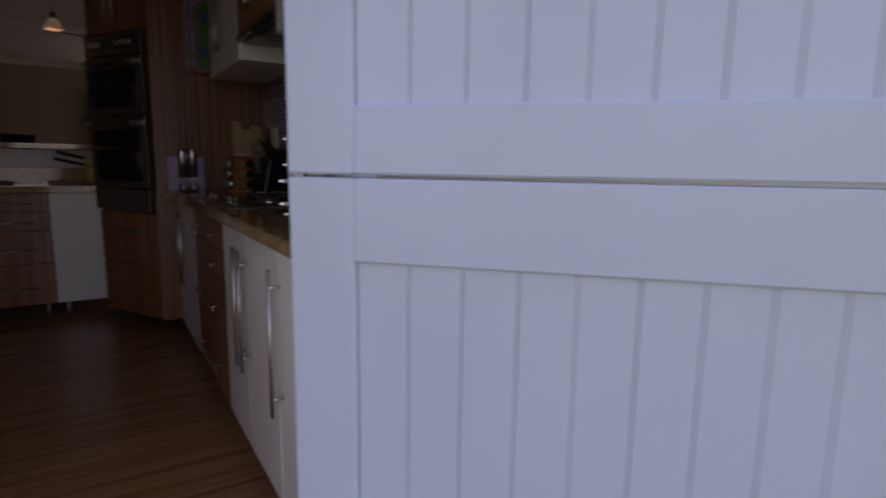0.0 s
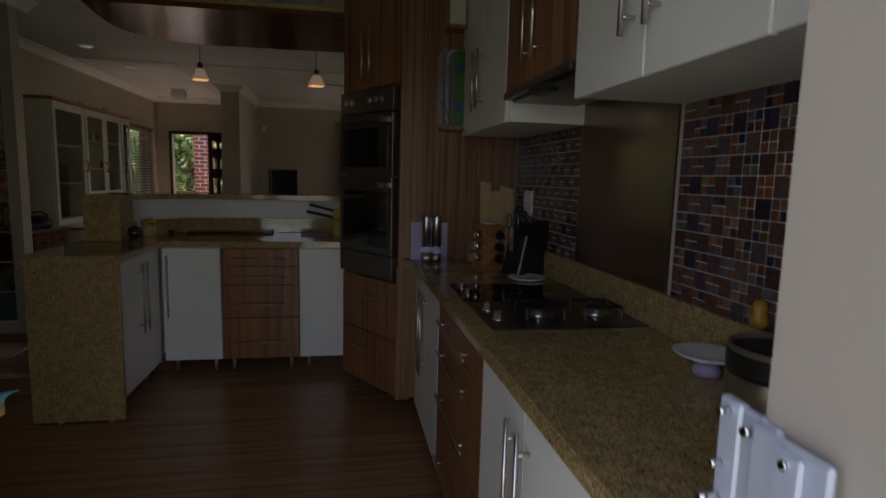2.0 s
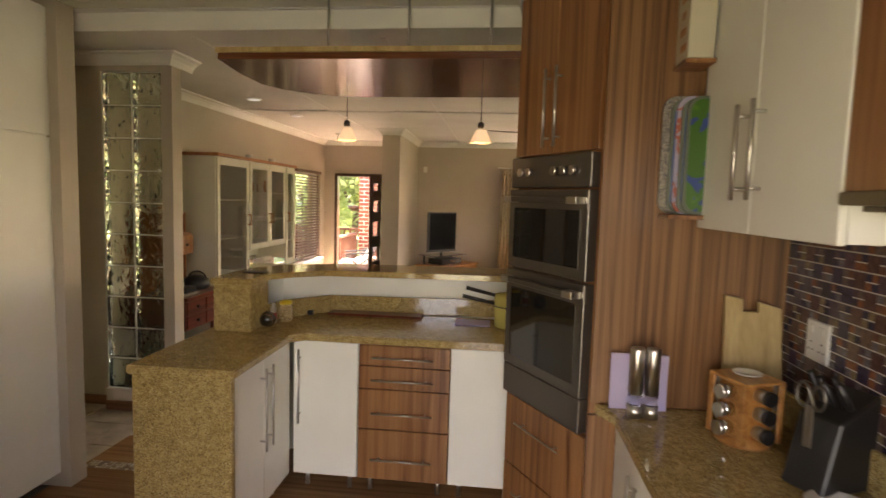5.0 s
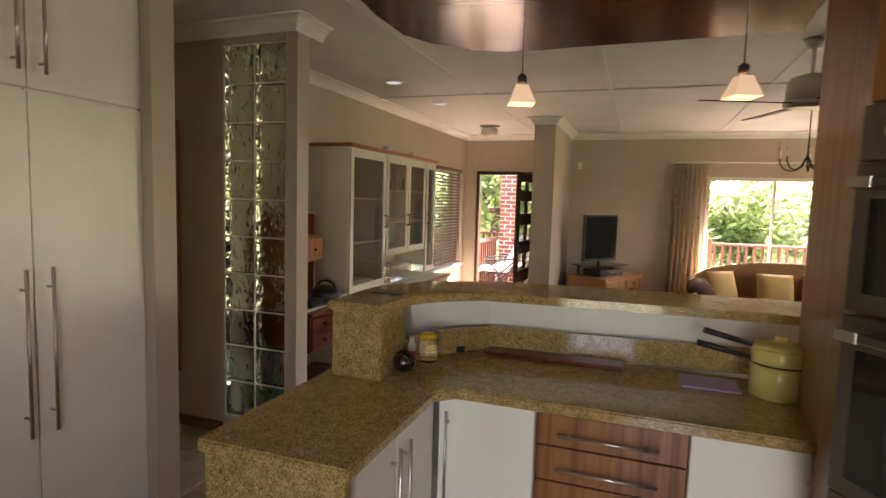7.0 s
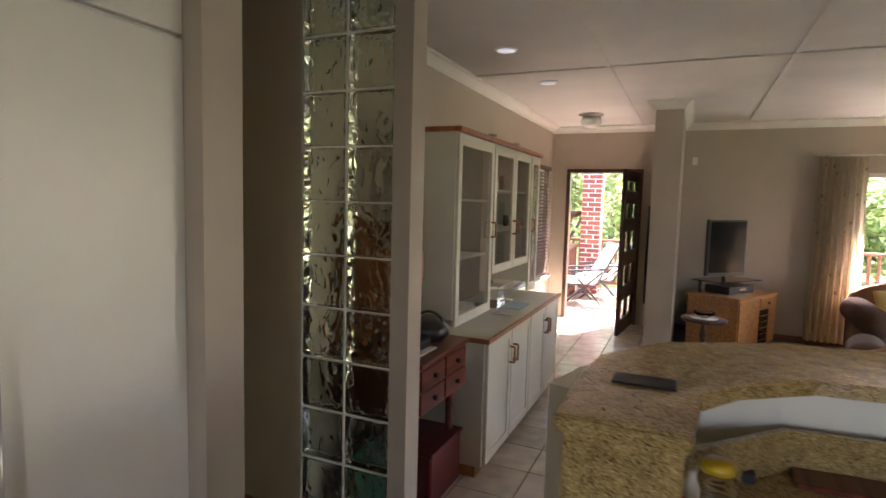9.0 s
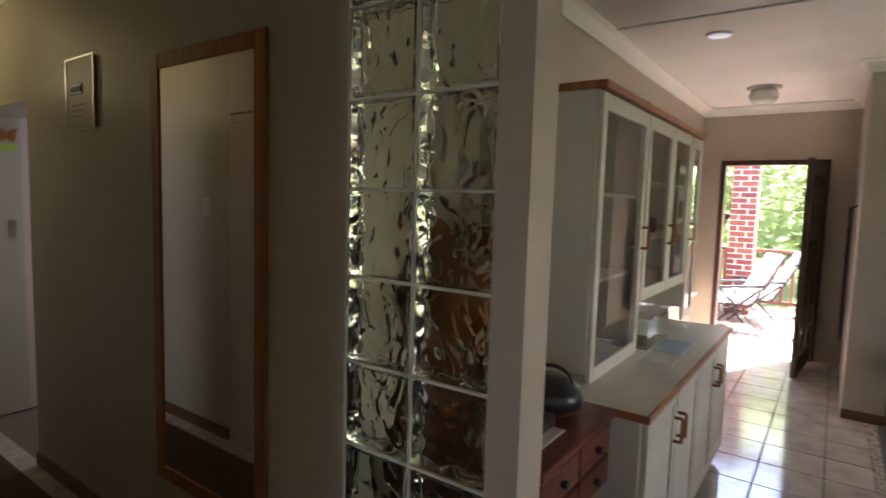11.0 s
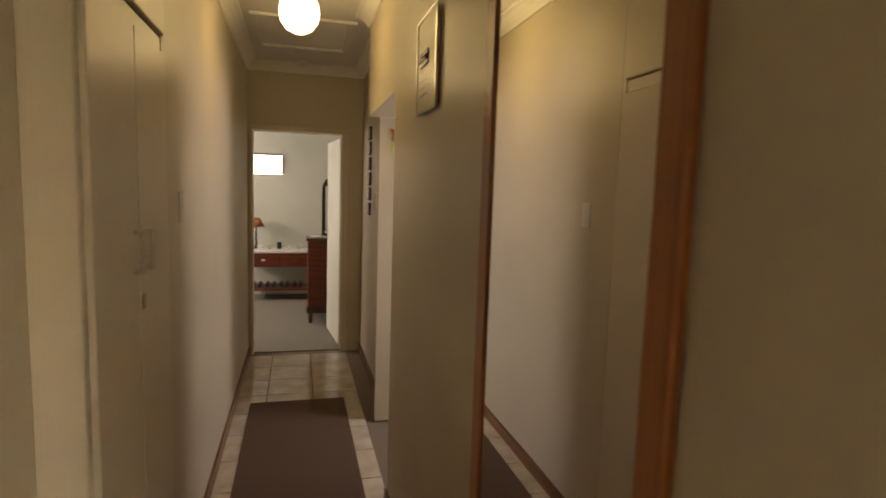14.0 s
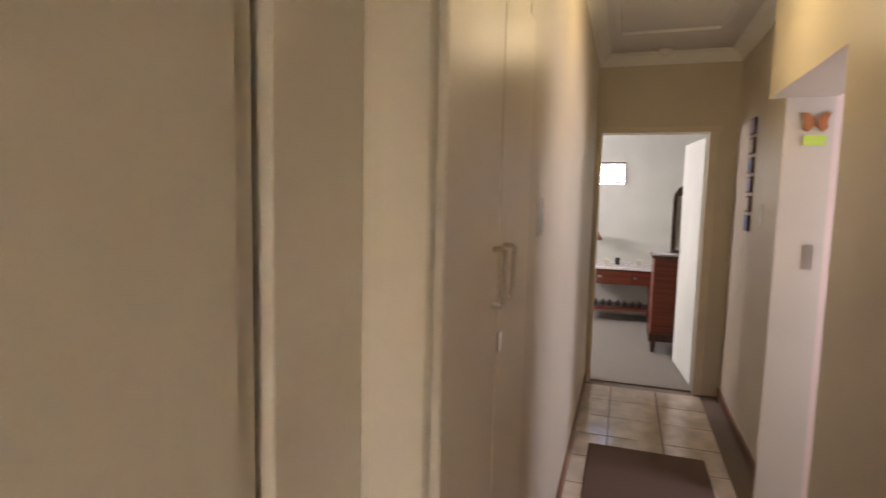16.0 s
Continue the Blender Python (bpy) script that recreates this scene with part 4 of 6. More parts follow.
for z, l in ((0.20, 0.17), (0.15, 0.19)):
    rod("handle", (-0.095, -0.01, z - 0.01), (-0.095 - l, -0.05, z + 0.035), 0.010, BLACK, pot, 0.012, 10)
jar = thing("yellow_lidded_jar", "clear glass jar with a yellow lid behind the granite block", "jar", (0.262, 7.035, 0.921))
lathe("jar", [(0.032, 0), (0.04, 0.01), (0.04, 0.085), (0.034, 0.1)], GLASS, jar)
lathe("lid", [(0.036, 0.101), (0.038, 0.115), (0.026, 0.125), (0.0, 0.126)], material("yellow_plastic", (0.6, 0.4, 0.02), 0.3), jar)
ball = thing("ball_timer", "small black and steel ball-shaped timer on the worktop", "timer", (0.225, 6.86, 0.921))
lathe("ball", [(0.012, 0), (0.034, 0.014), (0.045, 0.038), (0.045, 0.052), (0.034, 0.076), (0.012, 0.09)], BLACKGLASS, ball)
bm = bmesh.new()
for k in range(14):
    a0, a1 = k * math.pi / 7, (k + 1) * math.pi / 7
    add_rod(bm, (0.044 * math.cos(a0), -0.018 - 0.012, 0.045 + 0.034 * math.sin(a0)), (0.044 * math.cos(a1) * 0.8, -0.03, 0.045 + 0.034 * math.sin(a1)), 0.0018, n=5)
part("ring", bm, CHROME, ball)
bottle = thing("spice_bottle", "small bottle with a red label beside the block", "bottle", (0.21, 6.975, 0.921))
lathe("body", [(0.018, 0), (0.018, 0.08), (0.01, 0.1), (0.01, 0.115)], CREAMP, bottle)
lathe("band", [(0.0185, 0.02), (0.0185, 0.06)], REDP, bottle)
tagged(box("brown_tray", (0.45, 7.25, 0.921), (1.05, 7.36, 0.936), MAHOG, None, 0.003), "long low brown wooden board at the back of the worktop", "board")
tagged(box("folded_cloth", (1.27, 7.14, 0.921), (1.48, 7.30, 0.93), LILAC, None, 0.003), "folded pale lilac cloth on the worktop", "cloth")
tagged(box("pan_rest", (0.28, 7.22, 0.921), (0.36, 7.25, 0.95), DARKIRON, None, 0.004), "small dark iron rest", "rest")
tagged(box("slate_coaster", (0.04, 6.93, 1.216), (0.17, 7.0, 1.221), DARKIRON, None, 0.001), "thin dark slate coaster on the bar", "coaster")
hot = thing("stock_pot", "dark steel pot with a banded side, near the back door", "pot", (2.42, 3.825, 0.921))
lathe("body", [(0.10, 0), (0.105, 0.005), (0.105, 0.145), (0.1, 0.146), (0.098, 0.01), (0.0, 0.008)], STEEL, hot, 28)
lathe("band", [(0.1055, 0.09), (0.1065, 0.10), (0.1065, 0.125), (0.1055, 0.135)], BLACK, hot, 28)

dip = thing("serving_dish", "shallow pale dish on a small lilac foot by the pot", "dish", (2.435, 4.075, 0.921))
lathe("foot", [(0.03, 0.0), (0.032, 0.015), (0.02, 0.03)], LILAC, dip, 16)
lathe("bowl", [(0.0, 0.031), (0.03, 0.032), (0.075, 0.05), (0.08, 0.056), (0.074, 0.056), (0.03, 0.04), (0.0, 0.038)], dish, dip, 24)
lathe("figurine", [(0.012, 0), (0.022, 0.010), (0.022, 0.024), (0.014, 0.036), (0.018, 0.048), (0.014, 0.062), (0.0, 0.068)], material("honey_yellow_ceramic", (0.55, 0.30, 0.03), 0.4), None, 16, (2.541, 4.045, 1.041))
tagged(bpy.data.objects["figurine"], "tiny yellow figurine standing on the granite upstand", "figurine")

# low counter on the west side by the back door
cnt = thing("side_counter", "tan granite counter with granite end by the back door", "counter", (0.0, 3.345, 0))
box("end_panel", (0.86, 0.0, 0.0), (0.90, 0.755, 0.879), GRANITE, cnt, 0.003)
box("body", (-0.7, 0.02, 0.0), (0.859, 0.735, 0.879), WHITE, cnt)
box("top", (-0.72, -0.005, 0.88), (0.915, 0.775, 0.92), GRANITE, cnt, 0.004)
TEAL = material("teal_cloth", (0.12, 0.36, 0.34), 0.85)
bm = bmesh.new()
bmesh.ops.create_grid(bm, x_segments=14, y_segments=14, size=0.16)
for v in bm.verts:
    over = max(0.0, v.co.x - 0.09)
    v.co.z = 0.01 + 0.006 * math.sin(v.co.y * 60) + 0.004 * math.sin(v.co.x * 40) - over * 0.0
    if over:
        v.co.x -= over * 0.2
bmesh.ops.solidify(bm, geom=bm.faces, thickness=0.004)
cloth = part("tea_towel", bm, TEAL, None, "", True)
cloth.location = (0.80, 3.95, 0.926)
tagged(cloth, "crumpled teal tea towel on the side counter", "towel")

# ---- hanging bulkhead and lamps ----
raft = thing("ceiling_raft", "hanging walnut-laminate panel with a curved edge over the bar", "ceiling panel", (0, 0, 0))
RO = [(0.09, 6.57), (1.60, 6.53), (1.66, 7.5), (1.1, 7.535), (0.78, 7.54), (0.60, 7.56), (0.42, 7.54), (0.27, 7.47), (0.12, 7.32), (0.05, 7.17), (0.05, 6.9)]
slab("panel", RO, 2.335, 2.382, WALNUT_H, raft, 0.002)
slab("edge_strip", [(0.085, 6.555), (1.60, 6.515), (1.60, 6.529), (0.09, 6.569)], 2.366, 2.39, PALEWOOD, raft)
for x in (0.62, 1.03, 1.44):
    rod("rod", (x, 6.68, 2.382), (x, 6.68, C), 0.006, STEEL, raft)
SHADE = glow("lit_frosted_shade", (1, 0.78, 0.52), 0.034)
for x in (0.617, 1.39):
    p = thing("pendant_lamp", "small pendant lamp with a flared square frosted shade, lit", "pendant lamp", (x, 7.05, 1.985), 20, "pendant lamps")
    rod("cord", (0, 0, 0.12), (0, 0, 0.35), 0.0025, BLACK, p, n=6)
    lathe("cap", [(0.018, 0.095), (0.018, 0.12), (0.006, 0.13)], DARKIRON, p, 12)
    bm = bmesh.new()
    for s in (1.0, 0.96):
        lo = [bm.verts.new((0.05 * s * a, 0.05 * s * b, 0.012)) for a, b in ((-1, -1), (1, -1), (1, 1), (-1, 1))]
        hi = [bm.verts.new((0.023 * s * a, 0.023 * s * b, 0.085)) for a, b in ((-1, -1), (1, -1), (1, 1), (-1, 1))]
        for k in range(4):
            bm.faces.new((lo[k], lo[(k + 1) % 4], hi[(k + 1) % 4], hi[k]))
    part("shade", bm, SHADE, p)
    lathe("bulb", [(0.01, 0.03), (0.022, 0.045), (0.022, 0.065), (0.012, 0.085)], BULB, p, 12)
    lamp("pendant_glow", "POINT", Matrix.Translation((x, 7.05, 1.96)), 0.02, (1, 0.72, 0.42), radius=0.04)
for x, y in ((-1.05, 9.44), (-1.02, 10.55)):
    d = thing("downlight", "round recessed ceiling downlight with a pale glow", "ceiling light", (x, y, C - 0.012), 0, "downlights")
    lathe("ring", [(0.075, 0.0), (0.08, 0.011)], CORNICE, d)
    lathe("lens", [(0.062, -0.003), (0.062, -0.0005)], DOWNLIGHT, d)
g = thing("globe_light", "lit ribbed glass globe on the hall ceiling", "ceiling light", (-4.34, 7.357, C - 0.305))
lathe("base", [(0.05, 0.20), (0.06, 0.22), (0.085, 0.27), (0.085, 0.309)], CORNICE, g)
lathe("globe", [(0.03, 0.0), (0.068, 0.02), (0.095, 0.06), (0.104, 0.105), (0.095, 0.15), (0.065, 0.199)], GLOBE, g, 30)
lamp("globe_glow", "POINT", Matrix.Translation((-4.34, 7.357, C - 0.43)), 0.09, (1, 0.9, 0.48), radius=0.08)
dome = thing("dome_light", "small frosted dome light on a plaster rose by the front door", "ceiling light", (-0.95, 12.4, C - 0.16))
lathe("rose", [(0.10, 0.13), (0.14, 0.145), (0.14, 0.159)], CORNICE, dome)
lathe("dome", [(0.02, 0.0), (0.09, 0.02), (0.12, 0.07), (0.10, 0.1295)], dish, dome)

fan = thing("ceiling_fan", "white and steel ceiling fan with dark blades at rest", "ceiling fan", (2.02, 8.85, 2.28))
rod("downrod", (0, 0, 0.12), (0, 0, C - 2.28), 0.012, CORNICE, fan)
lathe("canopy", [(0.04, C - 2.28 - 0.06), (0.065, C - 2.28 - 0.001)], CORNICE, fan)
lathe("motor", [(0.09, 0.0), (0.135, 0.015), (0.135, 0.10), (0.11, 0.14), (0.04, 0.16)], CORNICE, fan)
lathe("hub", [(0.08, -0.045), (0.145, -0.03), (0.145, -0.001)], STEEL, fan)
for k in range(4):
    a = math.radians(20 + 90 * k)
    bm = bmesh.new()
    add_box(bm, (0.14, -0.06, -0.02), (0.66, 0.06, -0.014), 0.002)
    for v in bm.verts:
        v.co.z -= v.co.y * 0.16
    bmesh.ops.transform(bm, matrix=Matrix.Rotation(a, 4, "Z"), verts=bm.verts)
    part("blade", bm, DARKWOOD, fan)
ch = thing("chandelier", "wrought-iron chandelier with candle bulbs on a thin rod", "chandelier", (2.45, 10.6, 1.98))
rod("stem", (0, 0, 0.0), (0, 0, C - 1.98), 0.006, DARKIRON, ch)
for k in range(5):
    a = 2 * math.pi * k / 5
    ca, sa = math.cos(a), math.sin(a)
    bm = bmesh.new()
    pts = [(0.0, 0.12), (0.05, 0.02), (0.12, -0.02), (0.19, 0.0), (0.23, 0.06), (0.23, 0.10)]
    for (r0, z0), (r1, z1) in zip(pts, pts[1:]):
        add_rod(bm, (r0 * ca, r0 * sa, z0), (r1 * ca, r1 * sa, z1), 0.006, n=6)
    part("arm", bm, DARKIRON, ch)
    rod("candle", (0.23 * ca, 0.23 * sa, 0.10), (0.23 * ca, 0.23 * sa, 0.17), 0.010, CORNICE, ch, n=8)
    lathe("bulb", [(0.008, 0.171), (0.014, 0.185), (0.003, 0.215)], dish, ch, 8, (0.23 * ca, 0.23 * sa, 0))

# ---- display hutch, desk ----
hutch = thing("display_hutch", "cream display hutch with glazed doors above and panelled doors below", "display cabinet", (-1.62, 8.60, 0))
HB = 2.28
box("base_body", (0.01, 0.0, 0.07), (0.78, HB - 0.45, 0.805), HUTCH, hutch, 0.003)
box("base_plinth", (0.01, 0.01, 0.0), (0.74, HB - 0.46, 0.069), HONEY, hutch)
box("base_top", (0.01, -0.01, 0.806), (0.80, HB - 0.43, 0.822), HUTCH, hutch, 0.003)
boxes("top_edge", [((0.801, -0.02, 0.802), (0.815, HB - 0.42, 0.83)), ((0.01, -0.02, 0.802), (0.80, -0.0105, 0.83))], ORANGEWOOD, hutch, 0.002)
n = 4
wd = (HB - 0.47) / n
for k in range(n):
    y0 = 0.012 + wd * k
    d = box("cupboard_door", (0.781, y0, 0.085), (0.797, y0 + wd - 0.008, 0.797), HUTCH, hutch, 0.002)
    boxes("door_border", [((0.7971, y0 + 0.002, 0.087), (0.803, y0 + 0.05, 0.795)), ((0.7971, y0 + wd - 0.058, 0.087), (0.803, y0 + wd - 0.01, 0.795)), ((0.7971, y0 + 0.0501, 0.087), (0.803, y0 + wd - 0.0581, 0.14)), ((0.7971, y0 + 0.0501, 0.745), (0.803, y0 + wd - 0.0581, 0.795))], HUTCH, d, 0.001)
    hy = y0 + wd - 0.04 if k % 2 == 0 else y0 + 0.03
    bm = bmesh.new()
    for p, q in (((0.835, hy, 0.59), (0.835, hy, 0.69)), ((0.803, hy, 0.59), (0.835, hy, 0.59)), ((0.803, hy, 0.69), (0.835, hy, 0.69))):
        add_rod(bm, p, q, 0.007)
    part("door_pull", bm, ORANGEWOOD, d, "", True)
before_upper = set(bpy.data.objects)
boxes("upper_frame", [((0.01, 0.0, 0.9), (0.49, 0.02, 2.03)), ((0.01, 0.68, 0.9), (0.47, 0.70, 2.03)), ((0.01, 2.0, 0.9), (0.47, 2.02, 2.03)), ((0.01, 0.021, 2.01), (0.49, 1.999, 2.03)), ((0.01, 0.021, 0.9), (0.03, 0.679, 2.009)), ((0.01, 0.701, 0.9), (0.03, 1.999, 2.009)), ((0.03, 0.701, 1.12), (0.47, 1.999, 1.14))], HUTCH, hutch, 0.002)
for y0, y1, zz in ((0.021, 0.679, (1.25, 1.62)), (0.701, 1.999, (1.4, 1.7))):
    for z in zz:
        box("shelf", (0.031, y0, z), (0.46, y1, z + 0.015), HUTCH, hutch)
box("crown", (0.0, -0.02, 2.031), (0.53, 2.05, 2.06), ORANGEWOOD, hutch, 0.003)
for y0, y1, z0 in ((0.0, 0.68, 0.86), (0.70, 1.215, 1.11), (1.22, 1.70, 1.11), (1.73, 2.02, 0.86)):
    zf = z0 + 0.0
    d = boxes("glazed_door", [((0.491, y0 + 0.003, zf), (0.512, y0 + 0.055, 2.02)), ((0.491, y1 - 0.055, zf), (0.512, y1 - 0.003, 2.02)), ((0.491, y0 + 0.0551, zf), (0.512, y1 - 0.0551, zf + 0.06)), ((0.491, y0 + 0.0551, 1.955), (0.512, y1 - 0.0551, 2.02))], HUTCH, hutch, 0.002)
    box("pane", (0.499, y0 + 0.0553, zf + 0.061), (0.503, y1 - 0.0553, 1.954), CABGLASS, d)
    hy = y1 - 0.028 if y0 in (0.0, 0.70) else y0 + 0.028
    bm = bmesh.new()
    for p, q in (((0.545, hy, 1.38), (0.545, hy, 1.48)), ((0.512, hy, 1.38), (0.545, hy, 1.38)), ((0.512, hy, 1.48), (0.545, hy, 1.48))):
        add_rod(bm, p, q, 0.007)
    part("door_pull", bm, ORANGEWOOD, d, "", True)
box("mirror_back", (0.032, 0.03, 0.92), (0.036, 0.61, 2.0), MIRROR, hutch)
for ob in set(bpy.data.objects) - before_upper:
    for v in ob.data.vertices:
        v.co.y = 0.20 + 0.96 * v.co.y
        v.co.z = 2.045 - (2.06 - v.co.z) * 1.02
random.seed(4)
for k in range(16):
    y = 0.08 + 0.11 * (k % 4) if k < 8 else 0.72 + 0.16 * (k - 8)
    z = (1.265, 1.635)[k // 4] if k < 8 else (1.415, 1.715)[k % 2]
    w = thing("glassware", "small ornament or glass standing in the hutch", "ornament", (-1.62 + 0.2 + 0.05 * (k % 3), 8.80 + 0.96 * y, 2.0465 - (2.06 - z) * 1.02), 0, "ornaments in the hutch")
    hgt = 0.08 + 0.07 * random.random()
    lathe("vessel", [(0.02, 0), (0.03, hgt * 0.4), (0.022, hgt * 0.8), (0.03, hgt)], (dish, GLASS, DARKIRON, HONEY)[k % 4], w, 12)
art = thing("clear_box", "clear plastic box with papers on the hutch counter", "box", (-1.25, 9.50, 0.823))
box("case", (0, 0, 0), (0.18, 0.42, 0.16), GLASS, art, 0.004)
box("papers", (0.2, 0.02, 0), (0.34, 0.3, 0.012), material("pale_blue_paper", (0.4, 0.55, 0.65), 0.6), art)
tagged(box("folded_paper", (-1.04, 9.30, 0.823), (-0.90, 9.5, 0.832), dish, None, 0.001), "white folded papers on the hutch counter", "papers")
for y in (9.6, 10.2):
    s = thing("spotlight", "small round light above the hutch", "lamp", (-1.18, y, 2.046), 0, "hutch lights")
    lathe("body", [(0.035, 0.0), (0.04, 0.03), (0.035, 0.045)], STEEL, s, 16)

desk = thing("writing_desk", "dark red mahogany desk with brass-knobbed drawers", "desk", (-1.62, 7.97, 0))
box("top", (0.01, 0.0, 0.805), (0.70, 0.61, 0.83), MAHOG, desk, 0.004)
box("case", (0.02, 0.01, 0.56), (0.675, 0.60, 0.804), MAHOG, desk, 0.002)
for x in (0.05, 0.60):
    for y in (0.04, 0.57):
        rod("leg", (x, y, 0.0), (x, y, 0.559), 0.018, MAHOG, desk, 0.026)
for k in range(2):
    for j in range(2):
        d = box("drawer_front", (0.676, 0.02 + 0.288 * k, 0.575 + 0.113 * j), (0.689, 0.295 + 0.288 * k, 0.678 + 0.113 * j), MAHOG, desk, 0.003)
        rod("knob", (0.689, 0.16 + 0.288 * k, 0.627 + 0.113 * j), (0.709, 0.16 + 0.288 * k, 0.627 + 0.113 * j), 0.011, DARKIRON, d, 0.014)
hs = thing("pigeonhole_shelf", "orange-brown pine pigeonhole unit on the desk", "shelf unit", (-1.47, 8.10, 0.831))
boxes("frame", [((0, 0, 0), (0.18, 0.02, 0.66)), ((0, 0.46, 0), (0.18, 0.48, 0.66)), ((0, 0.021, 0.28), (0.2, 0.459, 0.295)), ((0, 0.021, 0.47), (0.24, 0.459, 0.485)), ((0, 0.021, 0.645), (0.18, 0.459, 0.66))], ORANGEWOOD, hs, 0.002)
for k in range(2):
    d = box("drawer_front", (0.0, 0.025 + 0.22 * k, 0.30), (0.26, 0.235 + 0.22 * k, 0.465), ORANGEWOOD, hs, 0.003)
    rod("knob", (0.26, 0.13 + 0.22 * k, 0.38), (0.275, 0.13 + 0.22 * k, 0.38), 0.010, DARKIRON, d)
bag = thing("black_bag", "soft black handbag on the desk", "bag", (-1.12, 8.44, 0.831))
lathe("body", [(0.09, 0), (0.12, 0.03), (0.11, 0.08), (0.05, 0.12)], BLACK, bag, 16)
bm = bmesh.new()
for k in range(8):
    a0, a1 = math.pi * k / 8, math.pi * (k + 1) / 8
    add_rod(bm, (0.08 * math.cos(a0), 0.02, 0.09 + 0.06 * math.sin(a0)), (0.08 * math.cos(a1), 0.02, 0.09 + 0.06 * math.sin(a1)), 0.008, n=6)
part("strap", bm, BLACK, bag)
pap = tagged(box("paper_sheets", (-1.2, 8.02, 0.831), (-0.99, 8.28, 0.837), dish, None, 0.001), "loose white paper sheets on the desk", "papers")
pc = thing("phone", "black desk telephone on the desk", "telephone", (-1.10, 8.18, 0.8375))
box("body", (-0.08, -0.07, 0), (0.08, 0.1, 0.05), BLACK, pc, 0.01)
box("handset", (-0.07, -0.06, 0.051), (-0.02, 0.09, 0.08), BLACK, pc, 0.008)
CRATE = material("dark_red_plastic", (0.13, 0.012, 0.01), 0.4)
red = thing("red_crate", "red plastic crate under the desk", "crate", (-1.12, 8.38, 0.0))
box("body", (-0.16, -0.2, 0.001), (0.16, 0.2, 0.28), CRATE, red, 0.01)
box("rim", (-0.17, -0.21, 0.281), (0.17, 0.21, 0.30), CRATE, red, 0.004)
teal = thing("teal_bag", "teal shopping bag under the desk", "bag", (-1.2, 8.1, 0.0))
box("body", (-0.12, -0.08, 0.001), (0.12, 0.08, 0.32), TEAL, teal, 0.02, seg=2)
for y in (0.0, 0.14):
    orn = thing("ornament", "small glass and china ornament on the shelf unit", "ornament", (-1.5, 8.25 + y, 1.243), 0, "ornaments on the shelf")
    lathe("vase", [(0.02, 0), (0.035, 0.04), (0.02, 0.08), (0.025, 0.1)], dish, orn, 14)

# ---- front door, windows ----
setting(boxes("door_2_frame", [((-1.42, NY - 0.02, 0), (-1.37, NY + 0.12, 2.08)), ((-0.47, NY - 0.02, 0), (-0.42, NY + 0.12, 2.08)), ((-1.3699, NY - 0.02, 2.03), (-0.4701, NY + 0.12, 2.08))], DARKWOOD, None, 0.003), "dark stained front door frame")
fdoor = thing("front_door", "dark front door with glazed panels, standing open inwards", "door", (-0.475, NY - 0.03, 0), -95.5)
boxes("frame", [((0.0, -0.022, 0.02), (0.10, 0.022, 2.03)), ((0.78, -0.022, 0.02), (0.88, 0.022, 2.03)), ((0.40, -0.0215, 0.201), (0.48, 0.0215, 1.8999)), *[((0.1001, -0.021, z), (0.7799, 0.021, z1)) for z, z1 in ((0.02, 0.20), (0.44, 0.62), (0.86, 1.04), (1.28, 1.44), (1.62, 1.78), (1.90, 2.03))]], DARKWOOD, fdoor, 0.003)
for z0, z1 in ((0.20, 0.44), (0.62, 0.86), (1.04, 1.28), (1.44, 1.62), (1.78, 1.90)):
    for x0, x1 in ((0.1003, 0.3997), (0.4803, 0.7797)):
        box("pane", (x0, -0.004, z0 + 0.0005), (x1, 0.004, z1 - 0.0005), TINTGLASS, fdoor)
box("lock_plate", (0.80, -0.026, 0.95), (0.83, 0.026, 1.12), DARKIRON, fdoor)
rod("door_handle", (0.815, -0.06, 1.05), (0.70, -0.06, 1.05), 0.009, DARKIRON, fdoor)
coat = thing("black_coat", "black coat hanging behind the front door", "coat", (-0.245, 12.35, 0.55))
bm = bmesh.new()
bmesh.ops.create_grid(bm, x_segments=10, y_segments=14, size=0.5)
for v in bm.verts:
    u, w = v.co.x * 2, v.co.y + 0.5
    v.co = Vector((0.012 * math.sin(u * 9 + w * 3), u * (0.16 - 0.06 * w), w * 1.05))
bmesh.ops.solidify(bm, geom=bm.faces, thickness=0.05)
part("cloth", bm, material("black_cloth", (0.02, 0.02, 0.022), 0.9), coat, "", True)
rod("hook", (0, 0, 1.03), (0.05, 0, 1.07), 0.008, DARKIRON, coat)

WINPAINT = plaster("white_window_enamel", (0.72, 0.72, 0.70), 0.35)
win = setting(boxes("window_1", [((1.95, NY + 0.05, 0.62), (2.0, NY + 0.1, 2.04)), ((4.25, NY + 0.05, 0.62), (4.3, NY + 0.1, 2.04)), ((2.0001, NY + 0.05, 0.62), (4.2499, NY + 0.1, 0.67)), ((2.0001, NY + 0.05, 1.99), (4.2499, NY + 0.1, 2.04)), ((2.78, NY + 0.052, 0.6701), (2.81, NY + 0.098, 1.9899)), ((3.5, NY + 0.052, 0.6701), (3.53, NY + 0.098, 1.9899))], WINPAINT, None, 0.003), "white enamelled window frame")
for x0, x1 in ((2.001, 2.779), (2.811, 3.499), (3.531, 4.249)):
    p = box("pane", (x0, NY + 0.07, 0.671), (x1, NY + 0.074, 1.989), GLASS, win)
    p.visible_shadow = False
sill = setting(box("window_1_sill", (1.9, NY - 0.08, 0.585), (4.35, NY + 0.04, 0.618), WINPAINT, None, 0.004), "white window sill")
